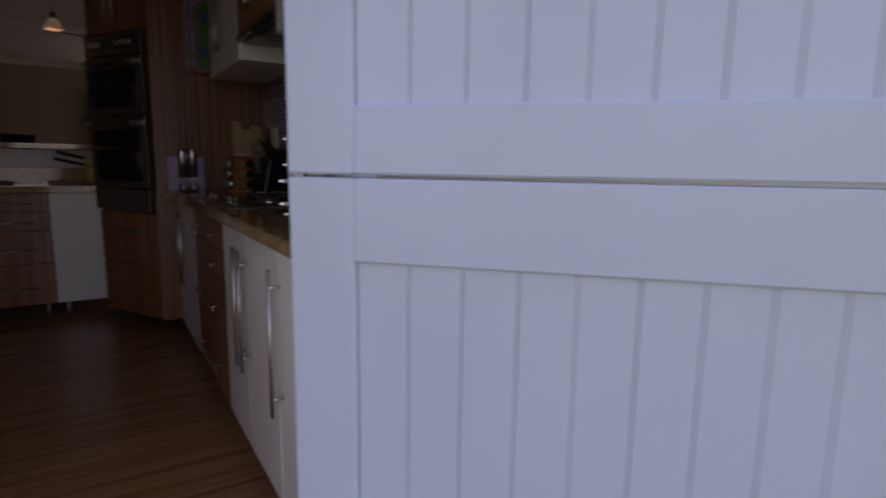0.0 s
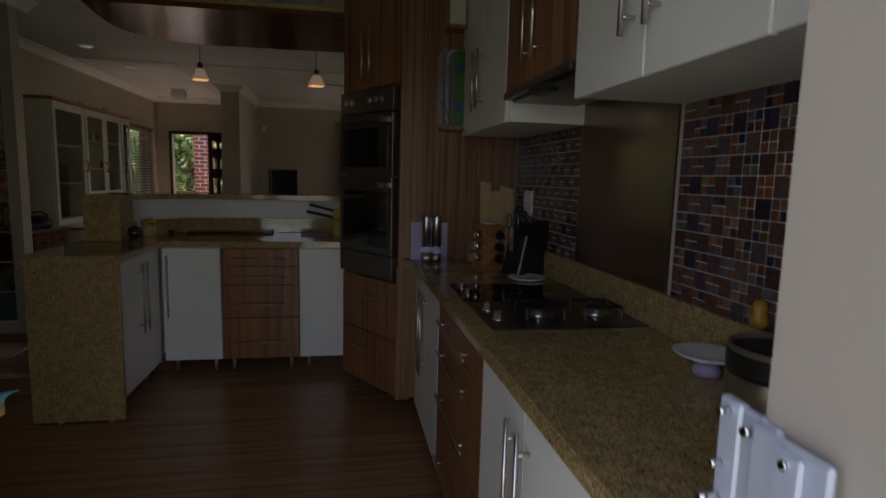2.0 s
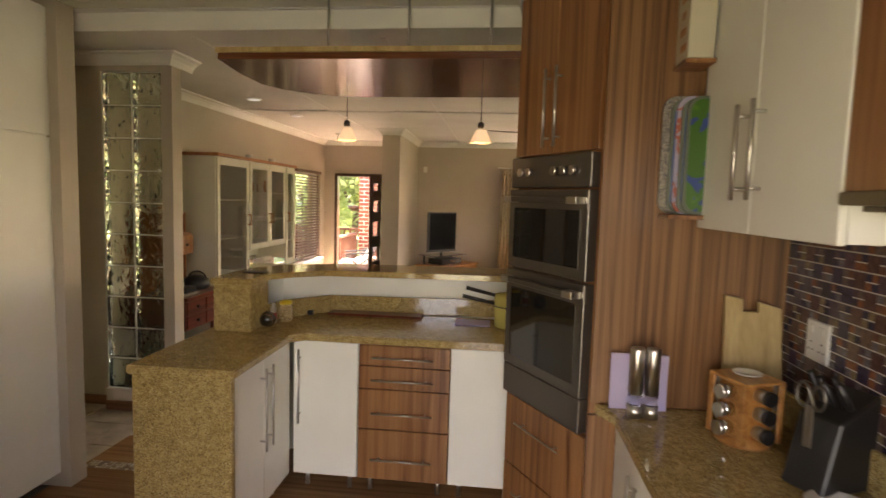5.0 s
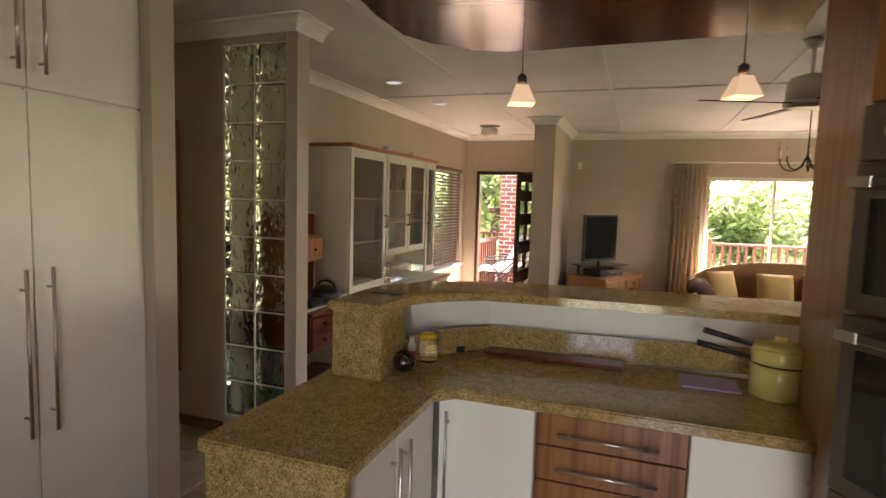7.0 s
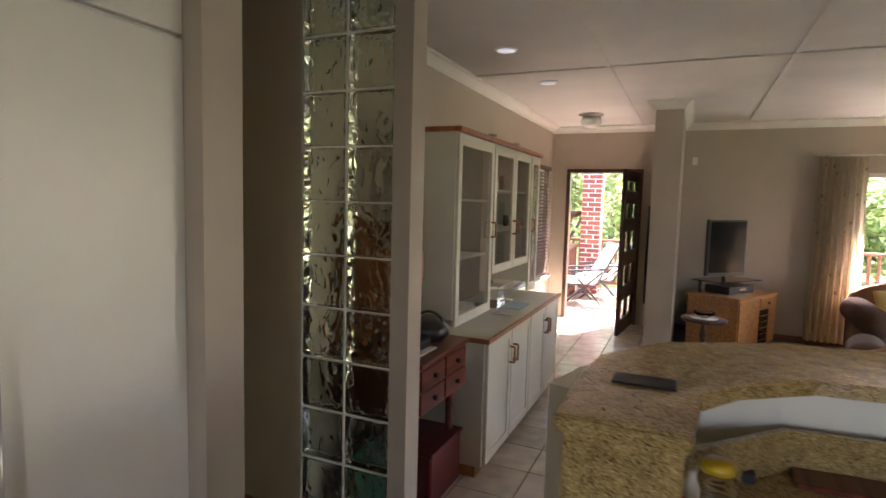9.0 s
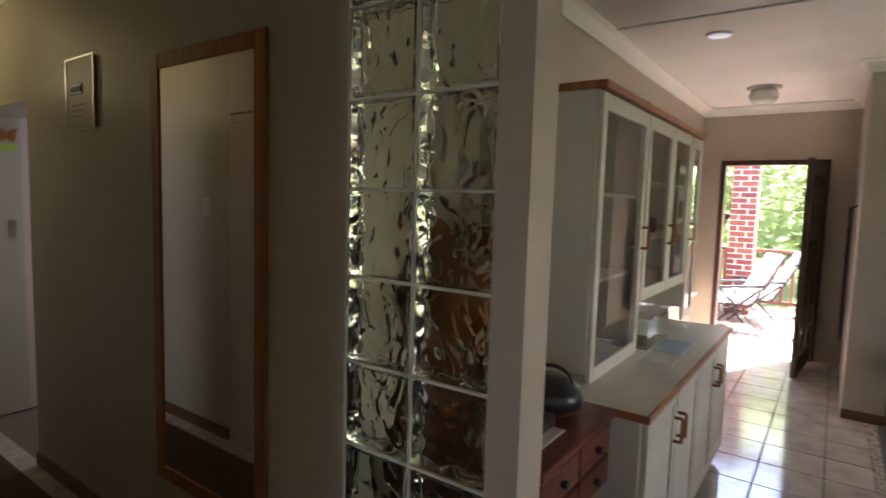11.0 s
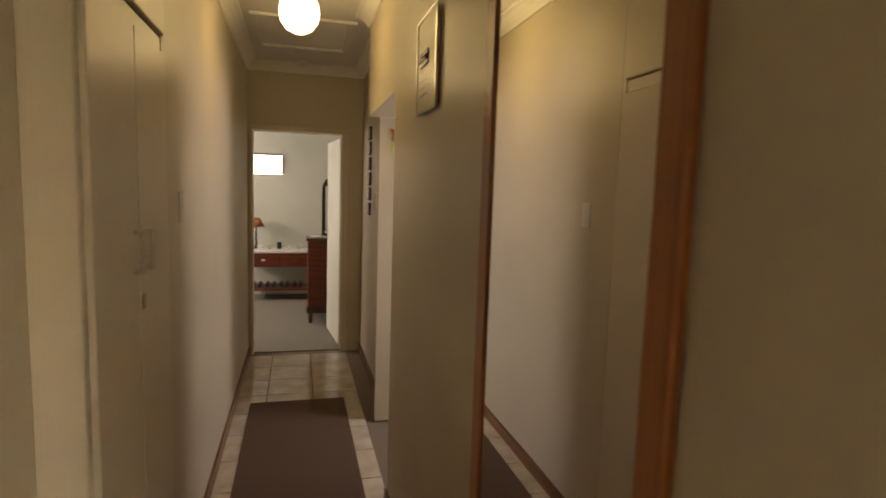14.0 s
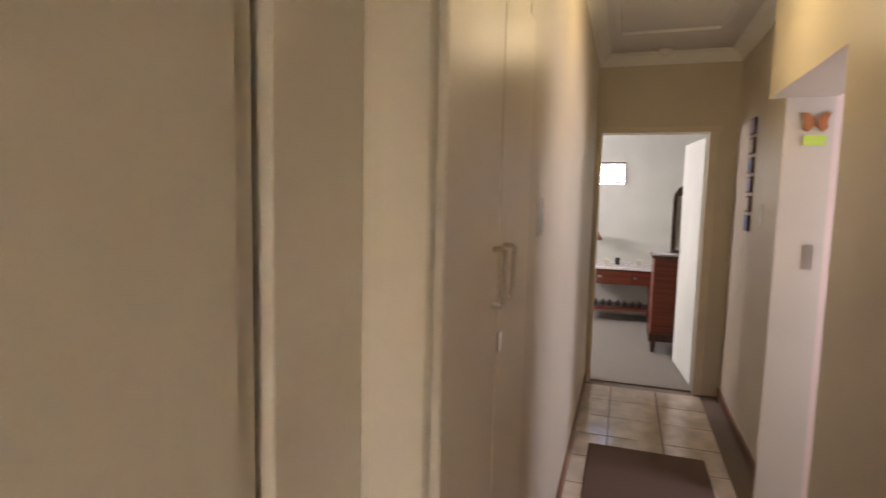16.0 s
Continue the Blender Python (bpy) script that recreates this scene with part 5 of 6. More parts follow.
win2 = setting(boxes("window_2", [((WX - 0.12, 11.3, 0.62), (WX - 0.07, 11.35, 2.06)), ((WX - 0.12, 13.2, 0.62), (WX - 0.07, 13.25, 2.06)), ((WX - 0.12, 11.3501, 0.62), (WX - 0.07, 13.1999, 0.67)), ((WX - 0.12, 11.3501, 2.01), (WX - 0.07, 13.1999, 2.06)), ((WX - 0.118, 12.25, 0.6701), (WX - 0.072, 12.29, 2.0099))], WINPAINT, None, 0.003), "white enamelled side window frame")
p = box("pane", (WX - 0.1, 11.351, 0.671), (WX - 0.096, 13.199, 2.009), GLASS, win2)
p.visible_shadow = False
setting(box("window_2_sill", (WX - 0.06, 11.25, 0.585), (WX + 0.07, 13.3, 0.618), WINPAINT, None, 0.004), "white window sill")
blind = thing("venetian_blind", "brown wooden venetian blind hanging in the side window", "blind", (WX + 0.03, 12.05, 0.66))
SLATWOOD = material("brown_slat_wood", (0.11, 0.05, 0.03), 0.4)
bm = bmesh.new()
add_box(bm, (-0.025, 0.0, -0.002), (0.025, 1.09, 0.002))
bmesh.ops.transform(bm, matrix=Matrix.Rotation(radians(25), 4, "Y"), verts=bm.verts)
me = bpy.data.meshes.new("slat")
bm.to_mesh(me)
bm.free()
me.materials.append(SLATWOOD)
for k in range(30):
    s = new("slat", me)
    s.parent, s.location = blind, (0, 0, 0.03 + 0.045 * k)
box("head_rail", (-0.03, 0, 1.375), (0.03, 1.09, 1.42), SLATWOOD, blind, 0.003)
for y in (0.17, 0.89):
    box("tape", (0.026, y, 0.0), (0.028, y + 0.03, 1.375), SLATWOOD, blind)

CURTAIN = material("cream_printed_curtain", (0.6, 0.52, 0.38), 0.85)
v = coords(CURTAIN, (1, 1, 1), "World")
vor = CURTAIN.node_tree.nodes.new("ShaderNodeTexVoronoi")
vor.distance, vor.inputs["Scale"].default_value = "CHEBYCHEV", 6.0
CURTAIN.node_tree.links.new(v, vor.inputs["Vector"])
paint(CURTAIN, ramp(CURTAIN, vor.outputs["Distance"], [(0.0, (0.30, 0.17, 0.08)), (0.11, (0.28, 0.17, 0.08)), (0.12, (0.66, 0.58, 0.44)), (1.0, (0.66, 0.58, 0.45))], True))
t = CURTAIN.node_tree
trans, mixer = t.nodes.new("ShaderNodeBsdfTranslucent"), t.nodes.new("ShaderNodeMixShader")
trans.inputs[0].default_value, mixer.inputs[0].default_value = (0.72, 0.64, 0.48, 1), 0.35
t.links.new(t.nodes["Principled BSDF"].outputs[0], mixer.inputs[1])
t.links.new(trans.outputs[0], mixer.inputs[2])
t.links.new(mixer.outputs[0], t.nodes["Material Output"].inputs["Surface"])


def curtain(x0, x1, y, spread):
    c = thing("curtain", "cream curtain with a brown block print beside the window", "curtain", (x0, y, 0.06), 0, "living room curtains")
    bm = bmesh.new()
    nx, nz = 48, 10
    g = [[bm.verts.new(((x1 - x0) * i / nx + spread * (1 - j / nz) * (i / nx - 0.5), 0.035 * math.sin(i * 1.05 + 0.4 * math.sin(j)), 2.15 * j / nz)) for i in range(nx + 1)] for j in range(nz + 1)]
    for j in range(nz):
        for i in range(nx):
            bm.faces.new((g[j][i], g[j][i + 1], g[j + 1][i + 1], g[j + 1][i]))
    bmesh.ops.solidify(bm, geom=bm.faces, thickness=0.003)
    part("cloth", bm, CURTAIN, c, "", True)


curtain(1.52, 1.97, NY - 0.12, 0.08)
curtain(3.62, 4.25, NY - 0.12, 0.12)
rail = thing("curtain_rail", "thin cream curtain rail above the window", "curtain rail", (1.45, NY - 0.12, 2.23))
rod("pole", (0, 0, 0), (2.9, 0, 0), 0.010, CORNICE, rail)
for x in (0.1, 1.45, 2.8):
    rod("bracket", (x, 0, 0), (x, 0.118, 0.0), 0.006, CORNICE, rail, n=8)
pir = thing("alarm_sensor", "small white alarm sensor high on the wall", "sensor", (0.19, NY - 0.035, 2.13))
box("body", (-0.03, 0, 0), (0.03, 0.034, 0.1), CORNICE, pir, 0.008, seg=2)

# ---- living room furniture ----
SUEDE = plaster("brown_suede", (0.10, 0.055, 0.035), 0.9)
SUEDE2 = plaster("tan_suede", (0.26, 0.13, 0.055), 0.85)


def sofa(label, at, turn, width, arch):
    s = thing("sofa", label, "sofa", at, turn, "sofas")
    box("seat", (-width / 2 + 0.2, -0.42, 0.12), (width / 2 - 0.2, 0.32, 0.44), SUEDE2, s, 0.05, seg=3)
    n = 18
    bm = bmesh.new()
    rows = []
    for k in range(n + 1):
        u = -1 + 2 * k / n
        x, top = u * (width / 2 - 0.05), 0.62 + arch * math.sqrt(max(0.0, 1 - u * u * 0.92))
        sec = [(0.30, 0.10), (0.24, 0.44), (0.27, top - 0.06), (0.32, top), (0.42, top), (0.47, top - 0.08), (0.48, 0.10)]
        rows.append([bm.verts.new((x, y, z)) for y, z in sec])
    for a, b in zip(rows, rows[1:]):
        for k in range(len(a)):
            bm.faces.new((a[k], a[(k + 1) % len(a)], b[(k + 1) % len(a)], b[k]))
    bm.faces.new(rows[0])
    bm.faces.new(rows[-1][::-1])
    part("backrest", bm, SUEDE2, s, "", True)
    for sx in (-1, 1):
        bm = bmesh.new()
        add_rod(bm, (sx * (width / 2 - 0.1), -0.46, 0.52), (sx * (width / 2 - 0.1), 0.34, 0.54), 0.14, n=20)
        add_box(bm, (sx * (width / 2 - 0.1) - 0.09, -0.44, 0.08), (sx * (width / 2 - 0.1) + 0.09, 0.32, 0.5), 0.02)
        part("armrest", bm, SUEDE, s, "", True)
        for y in (-0.38, 0.4):
            rod("foot", (sx * (width / 2 - 0.12), y, 0.0), (sx * (width / 2 - 0.12), y, 0.1), 0.025, DARKWOOD, s)
    return s


sofa("tan and brown suede sofa with a high arched back", (2.92, 12.62, 0.004), 0, 2.3, 0.30)
sofa("brown suede sofa with an arched back near the bar", (2.35, 10.2, 0.004), 168, 2.2, 0.20)
GOLD, RUST = plaster("gold_cushion_cloth", (0.5, 0.34, 0.12), 0.8), plaster("rust_cushion_cloth", (0.36, 0.10, 0.04), 0.8)


def cushion(label, at, turn, tilt, mat):
    bm = bmesh.new()
    bmesh.ops.create_cube(bm, size=1.0)
    bmesh.ops.subdivide_edges(bm, edges=bm.edges, cuts=5, use_grid_fill=True)
    for v in bm.verts:
        x, y, z = v.co
        pinch = (1 - (2 * x) ** 2) * (1 - (2 * z) ** 2)
        v.co = Vector((x * 0.40, y * (0.03 + 0.15 * max(pinch, 0) ** 0.5), z * 0.38))
    c = thing("cushion", label, "cushion", at, turn, "sofa cushions")
    ob = part("cover", bm, mat, c, "", True)
    ob.rotation_euler.x = radians(-tilt)


cushion("small cream patterned cushion leaning on the sofa arm", (2.12, 12.62, 0.62), 35, 20, GOLD)
cushion("gold satin cushion leaning on the sofa back", (2.72, 12.68, 0.62), 0, 24, GOLD)
cushion("rust-red cushion leaning on the sofa back", (3.22, 12.7, 0.62), -6, 24, RUST)
cushion("cream patterned cushion on the far sofa end", (1.55, 10.1, 0.66), 60, 20, GOLD)

tvc = thing("tv_cabinet", "orange-brown corner television cabinet with a barred glass door", "cabinet", (0.66, 12.90, 0.004), 62)
box("body", (-0.48, -0.30, 0.04), (0.48, 0.26, 0.60), HONEY, tvc, 0.003)
box("top", (-0.50, -0.32, 0.601), (0.50, 0.28, 0.625), HONEY, tvc, 0.004)
box("plinth", (-0.46, -0.28, 0.0), (0.46, 0.24, 0.039), DARKWOOD, tvc)
box("drawer_front", (0.05, -0.315, 0.46), (0.46, -0.301, 0.585), HONEY, tvc, 0.002)
rod("knob", (0.25, -0.33, 0.52), (0.25, -0.315, 0.52), 0.012, DARKIRON, tvc)
box("door", (0.27, -0.315, 0.06), (0.46, -0.301, 0.45), HONEY, tvc, 0.002)
gd = box("glass_door", (0.05, -0.313, 0.06), (0.25, -0.301, 0.45), BLACKGLASS, tvc, 0.002)
for k in range(5):
    box("bar", (0.06, -0.318, 0.1 + 0.07 * k), (0.24, -0.3135, 0.108 + 0.07 * k), HONEY, gd)
box("plain_side", (-0.46, -0.313, 0.06), (0.03, -0.301, 0.585), HONEY, tvc, 0.002)
st = thing("tv_stand", "black glass television shelf over the video player", "tv stand", (0.60, 12.86, 0.63), 55)
box("shelf", (-0.38, -0.2, 0.135), (0.38, 0.2, 0.147), BLACKGLASS, st, 0.003)
for sx in (-0.34, 0.34):
    rod("post", (sx, 0.1, 0), (sx, 0.1, 0.134), 0.018, BLACK, st)
dvd = thing("video_player", "dark grey video player under the television", "video player", (0.62, 12.86, 0.631), 55)
box("body", (-0.24, -0.17, 0), (0.24, 0.13, 0.085), BLACK, dvd, 0.004)
box("display", (-0.05, -0.173, 0.04), (0.08, -0.1705, 0.06), CHROME, dvd)
SCREEN = material("matt_dark_screen", (0.008, 0.008, 0.009), 0.12, 0, 0.12)
tv = thing("television", "black flat-screen television, switched off", "television", (0.59, 12.84, 0.745), 46)
box("foot", (-0.16, -0.09, 0), (0.16, 0.09, 0.015), BLACK, tv, 0.006)
rod("neck", (0, 0.02, 0.016), (0, 0.02, 0.07), 0.025, BLACK, tv)
box("casing", (-0.30, 0.0, 0.07), (0.30, 0.05, 0.72), BLACK, tv, 0.01, seg=2)
box("screen", (-0.275, -0.004, 0.11), (0.275, -0.0005, 0.70), SCREEN, tv)
side = thing("side_table", "small round dark wooden tripod table", "side table", (0.36, 11.72, 0.004))
lathe("tabletop", [(0.20, 0.47), (0.21, 0.48), (0.21, 0.495), (0.205, 0.50)], DARKWOOD, side, 32)
lathe("pillar", [(0.03, 0.20), (0.02, 0.25), (0.035, 0.33), (0.02, 0.42), (0.04, 0.469)], DARKWOOD, side, 16)
for k in range(3):
    a = math.radians(-55 + 120 * k)
    bm = bmesh.new()
    for (r0, z0), (r1, z1) in (((0.0, 0.26), (0.08, 0.22)), ((0.08, 0.22), (0.15, 0.10)), ((0.15, 0.10), (0.21, 0.012))):
        add_rod(bm, (r0 * math.cos(a), r0 * math.sin(a), z0), (r1 * math.cos(a), r1 * math.sin(a), z1), 0.014, n=8)
    part("leg", bm, DARKWOOD, side, "", True)
bowl = thing("cut_glass_bowl", "cut-glass bowl on a white doily", "bowl", (0.36, 11.72, 0.505))
lathe("doily", [(0.13, 0.0), (0.13, 0.003)], dish, bowl, 24)
lathe("bowl", [(0.04, 0.0035), (0.09, 0.04), (0.10, 0.06), (0.095, 0.06), (0.08, 0.035), (0.0, 0.012)], GLASS, bowl, 24)

# ---- hall things ----
fuse = thing("fuse_box", "white-framed distribution board with a dark switch panel on the hall wall", "fuse box", (-3.215, 7.79, 1.845))
box("case", (-0.14, -0.012, 0), (0.14, 0, 0.31), CUPBOARD, fuse, 0.003)
boxes("steel_trim", [((-0.15, -0.016, -0.01), (-0.138, -0.012, 0.32)), ((0.138, -0.016, -0.01), (0.15, -0.012, 0.32)), ((-0.1379, -0.016, -0.01), (0.1379, -0.012, -0.001)), ((-0.1379, -0.016, 0.311), (0.1379, -0.012, 0.32))], STEEL, fuse)
box("switch_panel", (-0.09, -0.0165, 0.15), (0.03, -0.0125, 0.2), BLACK, fuse, 0.001)
for k in range(4):
    box("switch", (-0.08 + 0.027 * k, -0.022, 0.165), (-0.066 + 0.027 * k, -0.0166, 0.185), CREAMP, fuse)
for k in range(3):
    box("label_strip", (-0.09, -0.0135, 0.05 + 0.025 * k), (0.02 + 0.02 * k, -0.0122, 0.055 + 0.025 * k), OVENSTEEL, fuse)
sw = thing("light_switch", "white double light switch on the hall wall", "light switch", (-3.59, 6.92, 1.415), 0, "light switches")
box("plate", (-0.035, -0.004, 0), (0.035, 0.008, 0.115), dish, sw, 0.003)
for z in (0.02, 0.065):
    box("rocker", (-0.012, 0.008, z), (0.012, 0.012, z + 0.03), dish, sw, 0.002)
sw2 = thing("light_switch", "small white light switch on the far hall wall", "light switch", (-5.6, 7.94, 1.40), 0, "light switches")
box("plate", (-0.035, -0.01, 0), (0.035, 0.004, 0.12), dish, sw2, 0.003)
random.seed(2)
for k in range(6):
    f = thing("small_picture", "small framed picture in a column on the far hall wall", "picture", (-5.95, 7.94, 1.34 + 0.125 * k), 0, "hall pictures")
    box("frame", (-0.06, -0.016, 0), (0.06, 0, 0.105), DARKWOOD, f, 0.002)
    box("print", (-0.045, -0.018, 0.012), (0.045, -0.0162, 0.093), (BLUE, CREAMP, LILAC)[k % 3], f)
bf = thing("butterfly_plaque", "brown butterfly plaque above a green sign on the door jamb", "wall decoration", (-4.883, 7.985, 1.86))
for sx in (-1, 1):
    bm = bmesh.new()
    vs = [bm.verts.new((0.0, sx * y, z)) for y, z in ((0.005, 0.03), (0.03, 0.0), (0.05, 0.02), (0.045, 0.05), (0.06, 0.09), (0.03, 0.085), (0.005, 0.06))]
    r = bmesh.ops.extrude_face_region(bm, geom=[bm.faces.new(vs)])
    bmesh.ops.translate(bm, vec=(0.008, 0, 0), verts=[v for v in r["geom"] if isinstance(v, bmesh.types.BMVert)])
    part("wing", bm, ORANGEWOOD, bf)
box("sign", (-0.001, -0.045, -0.06), (0.006, 0.045, -0.015), material("lime_sign", (0.45, 0.6, 0.08), 0.5), bf)
# Pink light falling on the jamb is put into this wall's base colour.
setting(box("wall_bath_jamb", (-5.05, 8.061, 0), (-4.9, 8.9, C), plaster("pink_lit_cream_paint", (0.72, 0.55, 0.46), 0.5)), "cream wall inside the side doorway, pink light put into its colour")
setting(box("wall_bath_lintel", (-4.899, 7.951, 2.02), (-3.91, 8.06, C), HALLWALL), "cream lintel")
bath = thing("side_door", "cream side door standing open into the side room", "door", (-3.95, 8.0, 0), 96)
box("leaf", (0, -0.02, 0.01), (0.78, 0.02, 1.97), HALLWALL, bath, 0.003)
box("door_handle", (0.70, 0.021, 1.0), (0.74, 0.035, 1.15), STEEL, bath, 0.002)
setting(boxes("trim_side_jamb", [((-4.91, 7.86, 0), (-4.885, 8.06, 2.02))], HALLWALL), "cream door jamb")
jh = thing("jamb_latch", "steel latch plate on the side door jamb", "latch", (-4.885, 8.0, 1.22))
box("plate", (0.0, -0.02, 0), (0.004, 0.02, 0.12), STEEL, jh)
setting(boxes("door_3_frame", [((-6.57, 6.935, 0), (-6.53, 6.965, 2.05)), ((-6.57, 7.745, 0), (-6.53, 7.81, 2.05)), ((-6.57, 6.93, 2.0501), (-6.53, 7.83, 2.10))], CUPBOARD, None, 0.003), "cream bedroom door frame")
bd = thing("bedroom_door", "cream-white bedroom door standing open", "door", (-6.72, 7.765, 0), 186)
box("leaf", (0, -0.02, 0.01), (0.74, 0.02, 2.03), BEDWALL, bd, 0.003)
box("lock_plate", (0.68, -0.025, 1.0), (0.71, 0.025, 1.14), STEEL, bd)
rod("door_handle", (0.69, 0.05, 1.08), (0.60, 0.05, 1.08), 0.008, STEEL, bd)
sm = thing("smoke_detector", "small white smoke detector above the bedroom door", "smoke detector", (-6.42, 7.40, C - 0.04))
lathe("body", [(0.035, 0.0), (0.05, 0.015), (0.05, 0.039)], CORNICE, sm, 20)
setting(boxes("skirting_hall", [((-6.549, 6.921, 0), (-3.366, 6.935, 0.075)), ((-3.909, 7.775, 0), (-0.96, 7.789, 0.075)), ((-6.549, 7.925, 0), (-4.911, 7.939, 0.075)), ((-0.8595, 7.68, 0), (-0.845, 7.83, 0.075)), ((-1.419, 7.685, 0.0), (-0.8596, 7.699, 0.075))], TRIMWOOD, None, 0.002), "brown wooden skirting")
setting(boxes("skirting_living", [((0.061, NY - 0.015, 0), (EX, NY, 0.075)), ((0.061, 11.74, 0), (0.075, NY - 0.016, 0.075)), ((-0.20, 11.726, 0), (0.06, 11.739, 0.075))], TRIMWOOD, None, 0.002), "brown wooden skirting")
run = tagged(box("hall_runner", (-5.33, 7.03, 0.001), (-1.9, 7.69, 0.010), RUNNER, None, 0.003), "brown woven runner on the hall tiles", "runner")

# ---- bedroom ----
dr = thing("dressing_table", "dark mahogany dressing table with a white top and two drawers", "dressing table", (-9.45, 6.7, 0))
box("top", (0, 0, 0.66), (0.5, 0.86, 0.69), dish, dr, 0.003)
for k in range(2):
    d = box("drawer_front", (0.45, 0.02 + 0.41 * k, 0.48), (0.465, 0.42 + 0.41 * k, 0.65), MAHOG, dr, 0.002)
    box("pull", (0.466, 0.19 + 0.41 * k, 0.55), (0.475, 0.24 + 0.41 * k, 0.58), CHROME, d)
box("case", (0.02, 0.01, 0.47), (0.449, 0.85, 0.659), MAHOG, dr)
box("shelf", (0.02, 0.03, 0.14), (0.44, 0.83, 0.17), MAHOG, dr)
for x in (0.04, 0.42):
    for y in (0.04, 0.82):
        rod("leg", (x, y, 0.0), (x, y, 0.469), 0.02, MAHOG, dr)
for k in range(5):
    o = thing("small_box", "small toiletry or box on the dressing table", "toiletry", (-9.25 + 0.05 * (k % 2), 6.85 + 0.13 * k, 0.691), 0, "toiletries")
    box("body", (-0.03, -0.03, 0), (0.03, 0.03, 0.05 + 0.02 * (k % 3)), (dish, CREAMP, BLACK)[k % 3], o, 0.004)
for k in range(4):
    o = thing("shoe_pair", "dark pair of shoes on the low shelf", "shoes", (-9.2, 6.82 + 0.18 * k, 0.171), 0, "shoes")
    for y in (-0.04, 0.04):
        box("shoe", (-0.12, y - 0.03, 0), (0.12, y + 0.03, 0.06), BLACK, o, 0.02, seg=2)
cd = thing("chest_of_drawers", "tall dark mahogany chest on curved feet", "chest of drawers", (-7.68, 7.47, 0))
box("body", (-0.45, 0, 0.12), (0.0, 0.6, 0.95), MAHOG, cd, 0.004)
box("top", (-0.47, -0.02, 0.951), (0.02, 0.62, 0.98), DARKWOOD, cd, 0.004)
box("plinth_moulding", (-0.46, -0.015, 0.12), (0.012, 0.61, 0.2), DARKWOOD, cd, 0.006)
for x in (-0.42, -0.03):
    for y in (0.03, 0.57):
        rod("foot", (x, y, 0), (x, y, 0.12), 0.018, DARKWOOD, cd, 0.03)
tagged(box("white_runner_cloth", (-8.10, 7.49, 0.981), (-7.72, 7.95, 0.99), dish, None, 0.002), "white cloth on the chest", "cloth")
dm = thing("dressing_mirror", "arched dark-framed mirror standing on the chest", "mirror", (-7.93, 7.79, 0.992), 90)
bm = bmesh.new()
arc = [(-0.16, 0), (-0.16, 0.55)] + [(-0.16 * math.cos(a), 0.55 + 0.16 * math.sin(a)) for a in np.linspace(0.3, math.pi - 0.3, 7)] + [(0.16, 0.55), (0.16, 0)]
r = bmesh.ops.extrude_face_region(bm, geom=[bm.faces.new([bm.verts.new((x, 0, z)) for x, z in arc])])
bmesh.ops.translate(bm, vec=(0, 0.03, 0), verts=[v for v in r["geom"] if isinstance(v, bmesh.types.BMVert)])
part("frame", bm, DARKWOOD, dm)
box("mirror_glass", (-0.12, -0.004, 0.05), (0.12, -0.0005, 0.58), MIRROR, dm)
sl = thing("desk_lamp", "small lamp with a brown shade on the dressing table", "lamp", (-9.32, 6.80, 0.691))
lathe("base", [(0.05, 0), (0.02, 0.03), (0.012, 0.22), (0.012, 0.3)], DARKIRON, sl, 14)
lathe("shade", [(0.11, 0.3), (0.05, 0.42)], ORANGEWOOD, sl, 18)
sb = thing("small_blind", "dark slatted blind in the high bedroom window", "blind", (-9.49, 6.5, 1.72))
for k in range(8):
    box("slat", (0, 0.01, 0.008 + 0.035 * k), (0.012, 0.65, 0.038 + 0.035 * k), SLATWOOD, sb)

# ---- veranda and garden ----
DECKWOOD = streaky("sun_bleached_deck", (0.16, 0.10, 0.07), (0.26, 0.18, 0.13), (0.33, 0.25, 0.19), 0.7, 6, axis=1)
RAILWOOD = streaky("red_brown_rail", (0.09, 0.03, 0.015), (0.15, 0.055, 0.03), (0.2, 0.08, 0.045), 0.6, 6)
deck = thing("veranda_deck", "bleached wooden veranda deck", "deck", (-3.4, 13.75, -0.1))
boardm = None
bm = bmesh.new()
add_box(bm, (0.003, 0, 0), (0.137, 3.3, 0.04), 0.003)
me = bpy.data.meshes.new("deck_board")
bm.to_mesh(me)
bm.free()
me.materials.append(DECKWOOD)
for k in range(62):
    b = new("deck_board", me)
    b.parent, b.location = deck, (0.14 * k, 0, 0)
boxes("joist", [((0, y, -0.3), (8.68, y + 0.08, -0.001)) for y in (0.1, 1.6, 3.1)], RAILWOOD, deck)
fence = thing("veranda_railing", "red-brown timber veranda railing", "railing", (-3.4, 16.9, -0.06))
box("top_rail", (0, -0.05, 0.93), (8.6, 0.05, 0.98), RAILWOOD, fence, 0.004)
box("bottom_rail", (0, -0.025, 0.1), (8.6, 0.025, 0.16), RAILWOOD, fence, 0.004)
bm = bmesh.new()
add_box(bm, (-0.022, -0.022, 0.16), (0.022, 0.022, 0.93))
me = bpy.data.meshes.new("baluster")
bm.to_mesh(me)
bm.free()
me.materials.append(RAILWOOD)
for k in range(62):
    b = new("baluster", me)
    b.parent, b.location = fence, (0.07 + 0.139 * k, 0, 0)
for x in (0.0, 2.9, 5.8, 8.6):
    box("post", (x - 0.05, -0.055, 0), (x + 0.05, 0.055, 1.05), RAILWOOD, fence, 0.004)
side_rail = thing("veranda_side_railing", "red-brown timber railing along the veranda side", "railing", (-1.75, 13.8, -0.06))
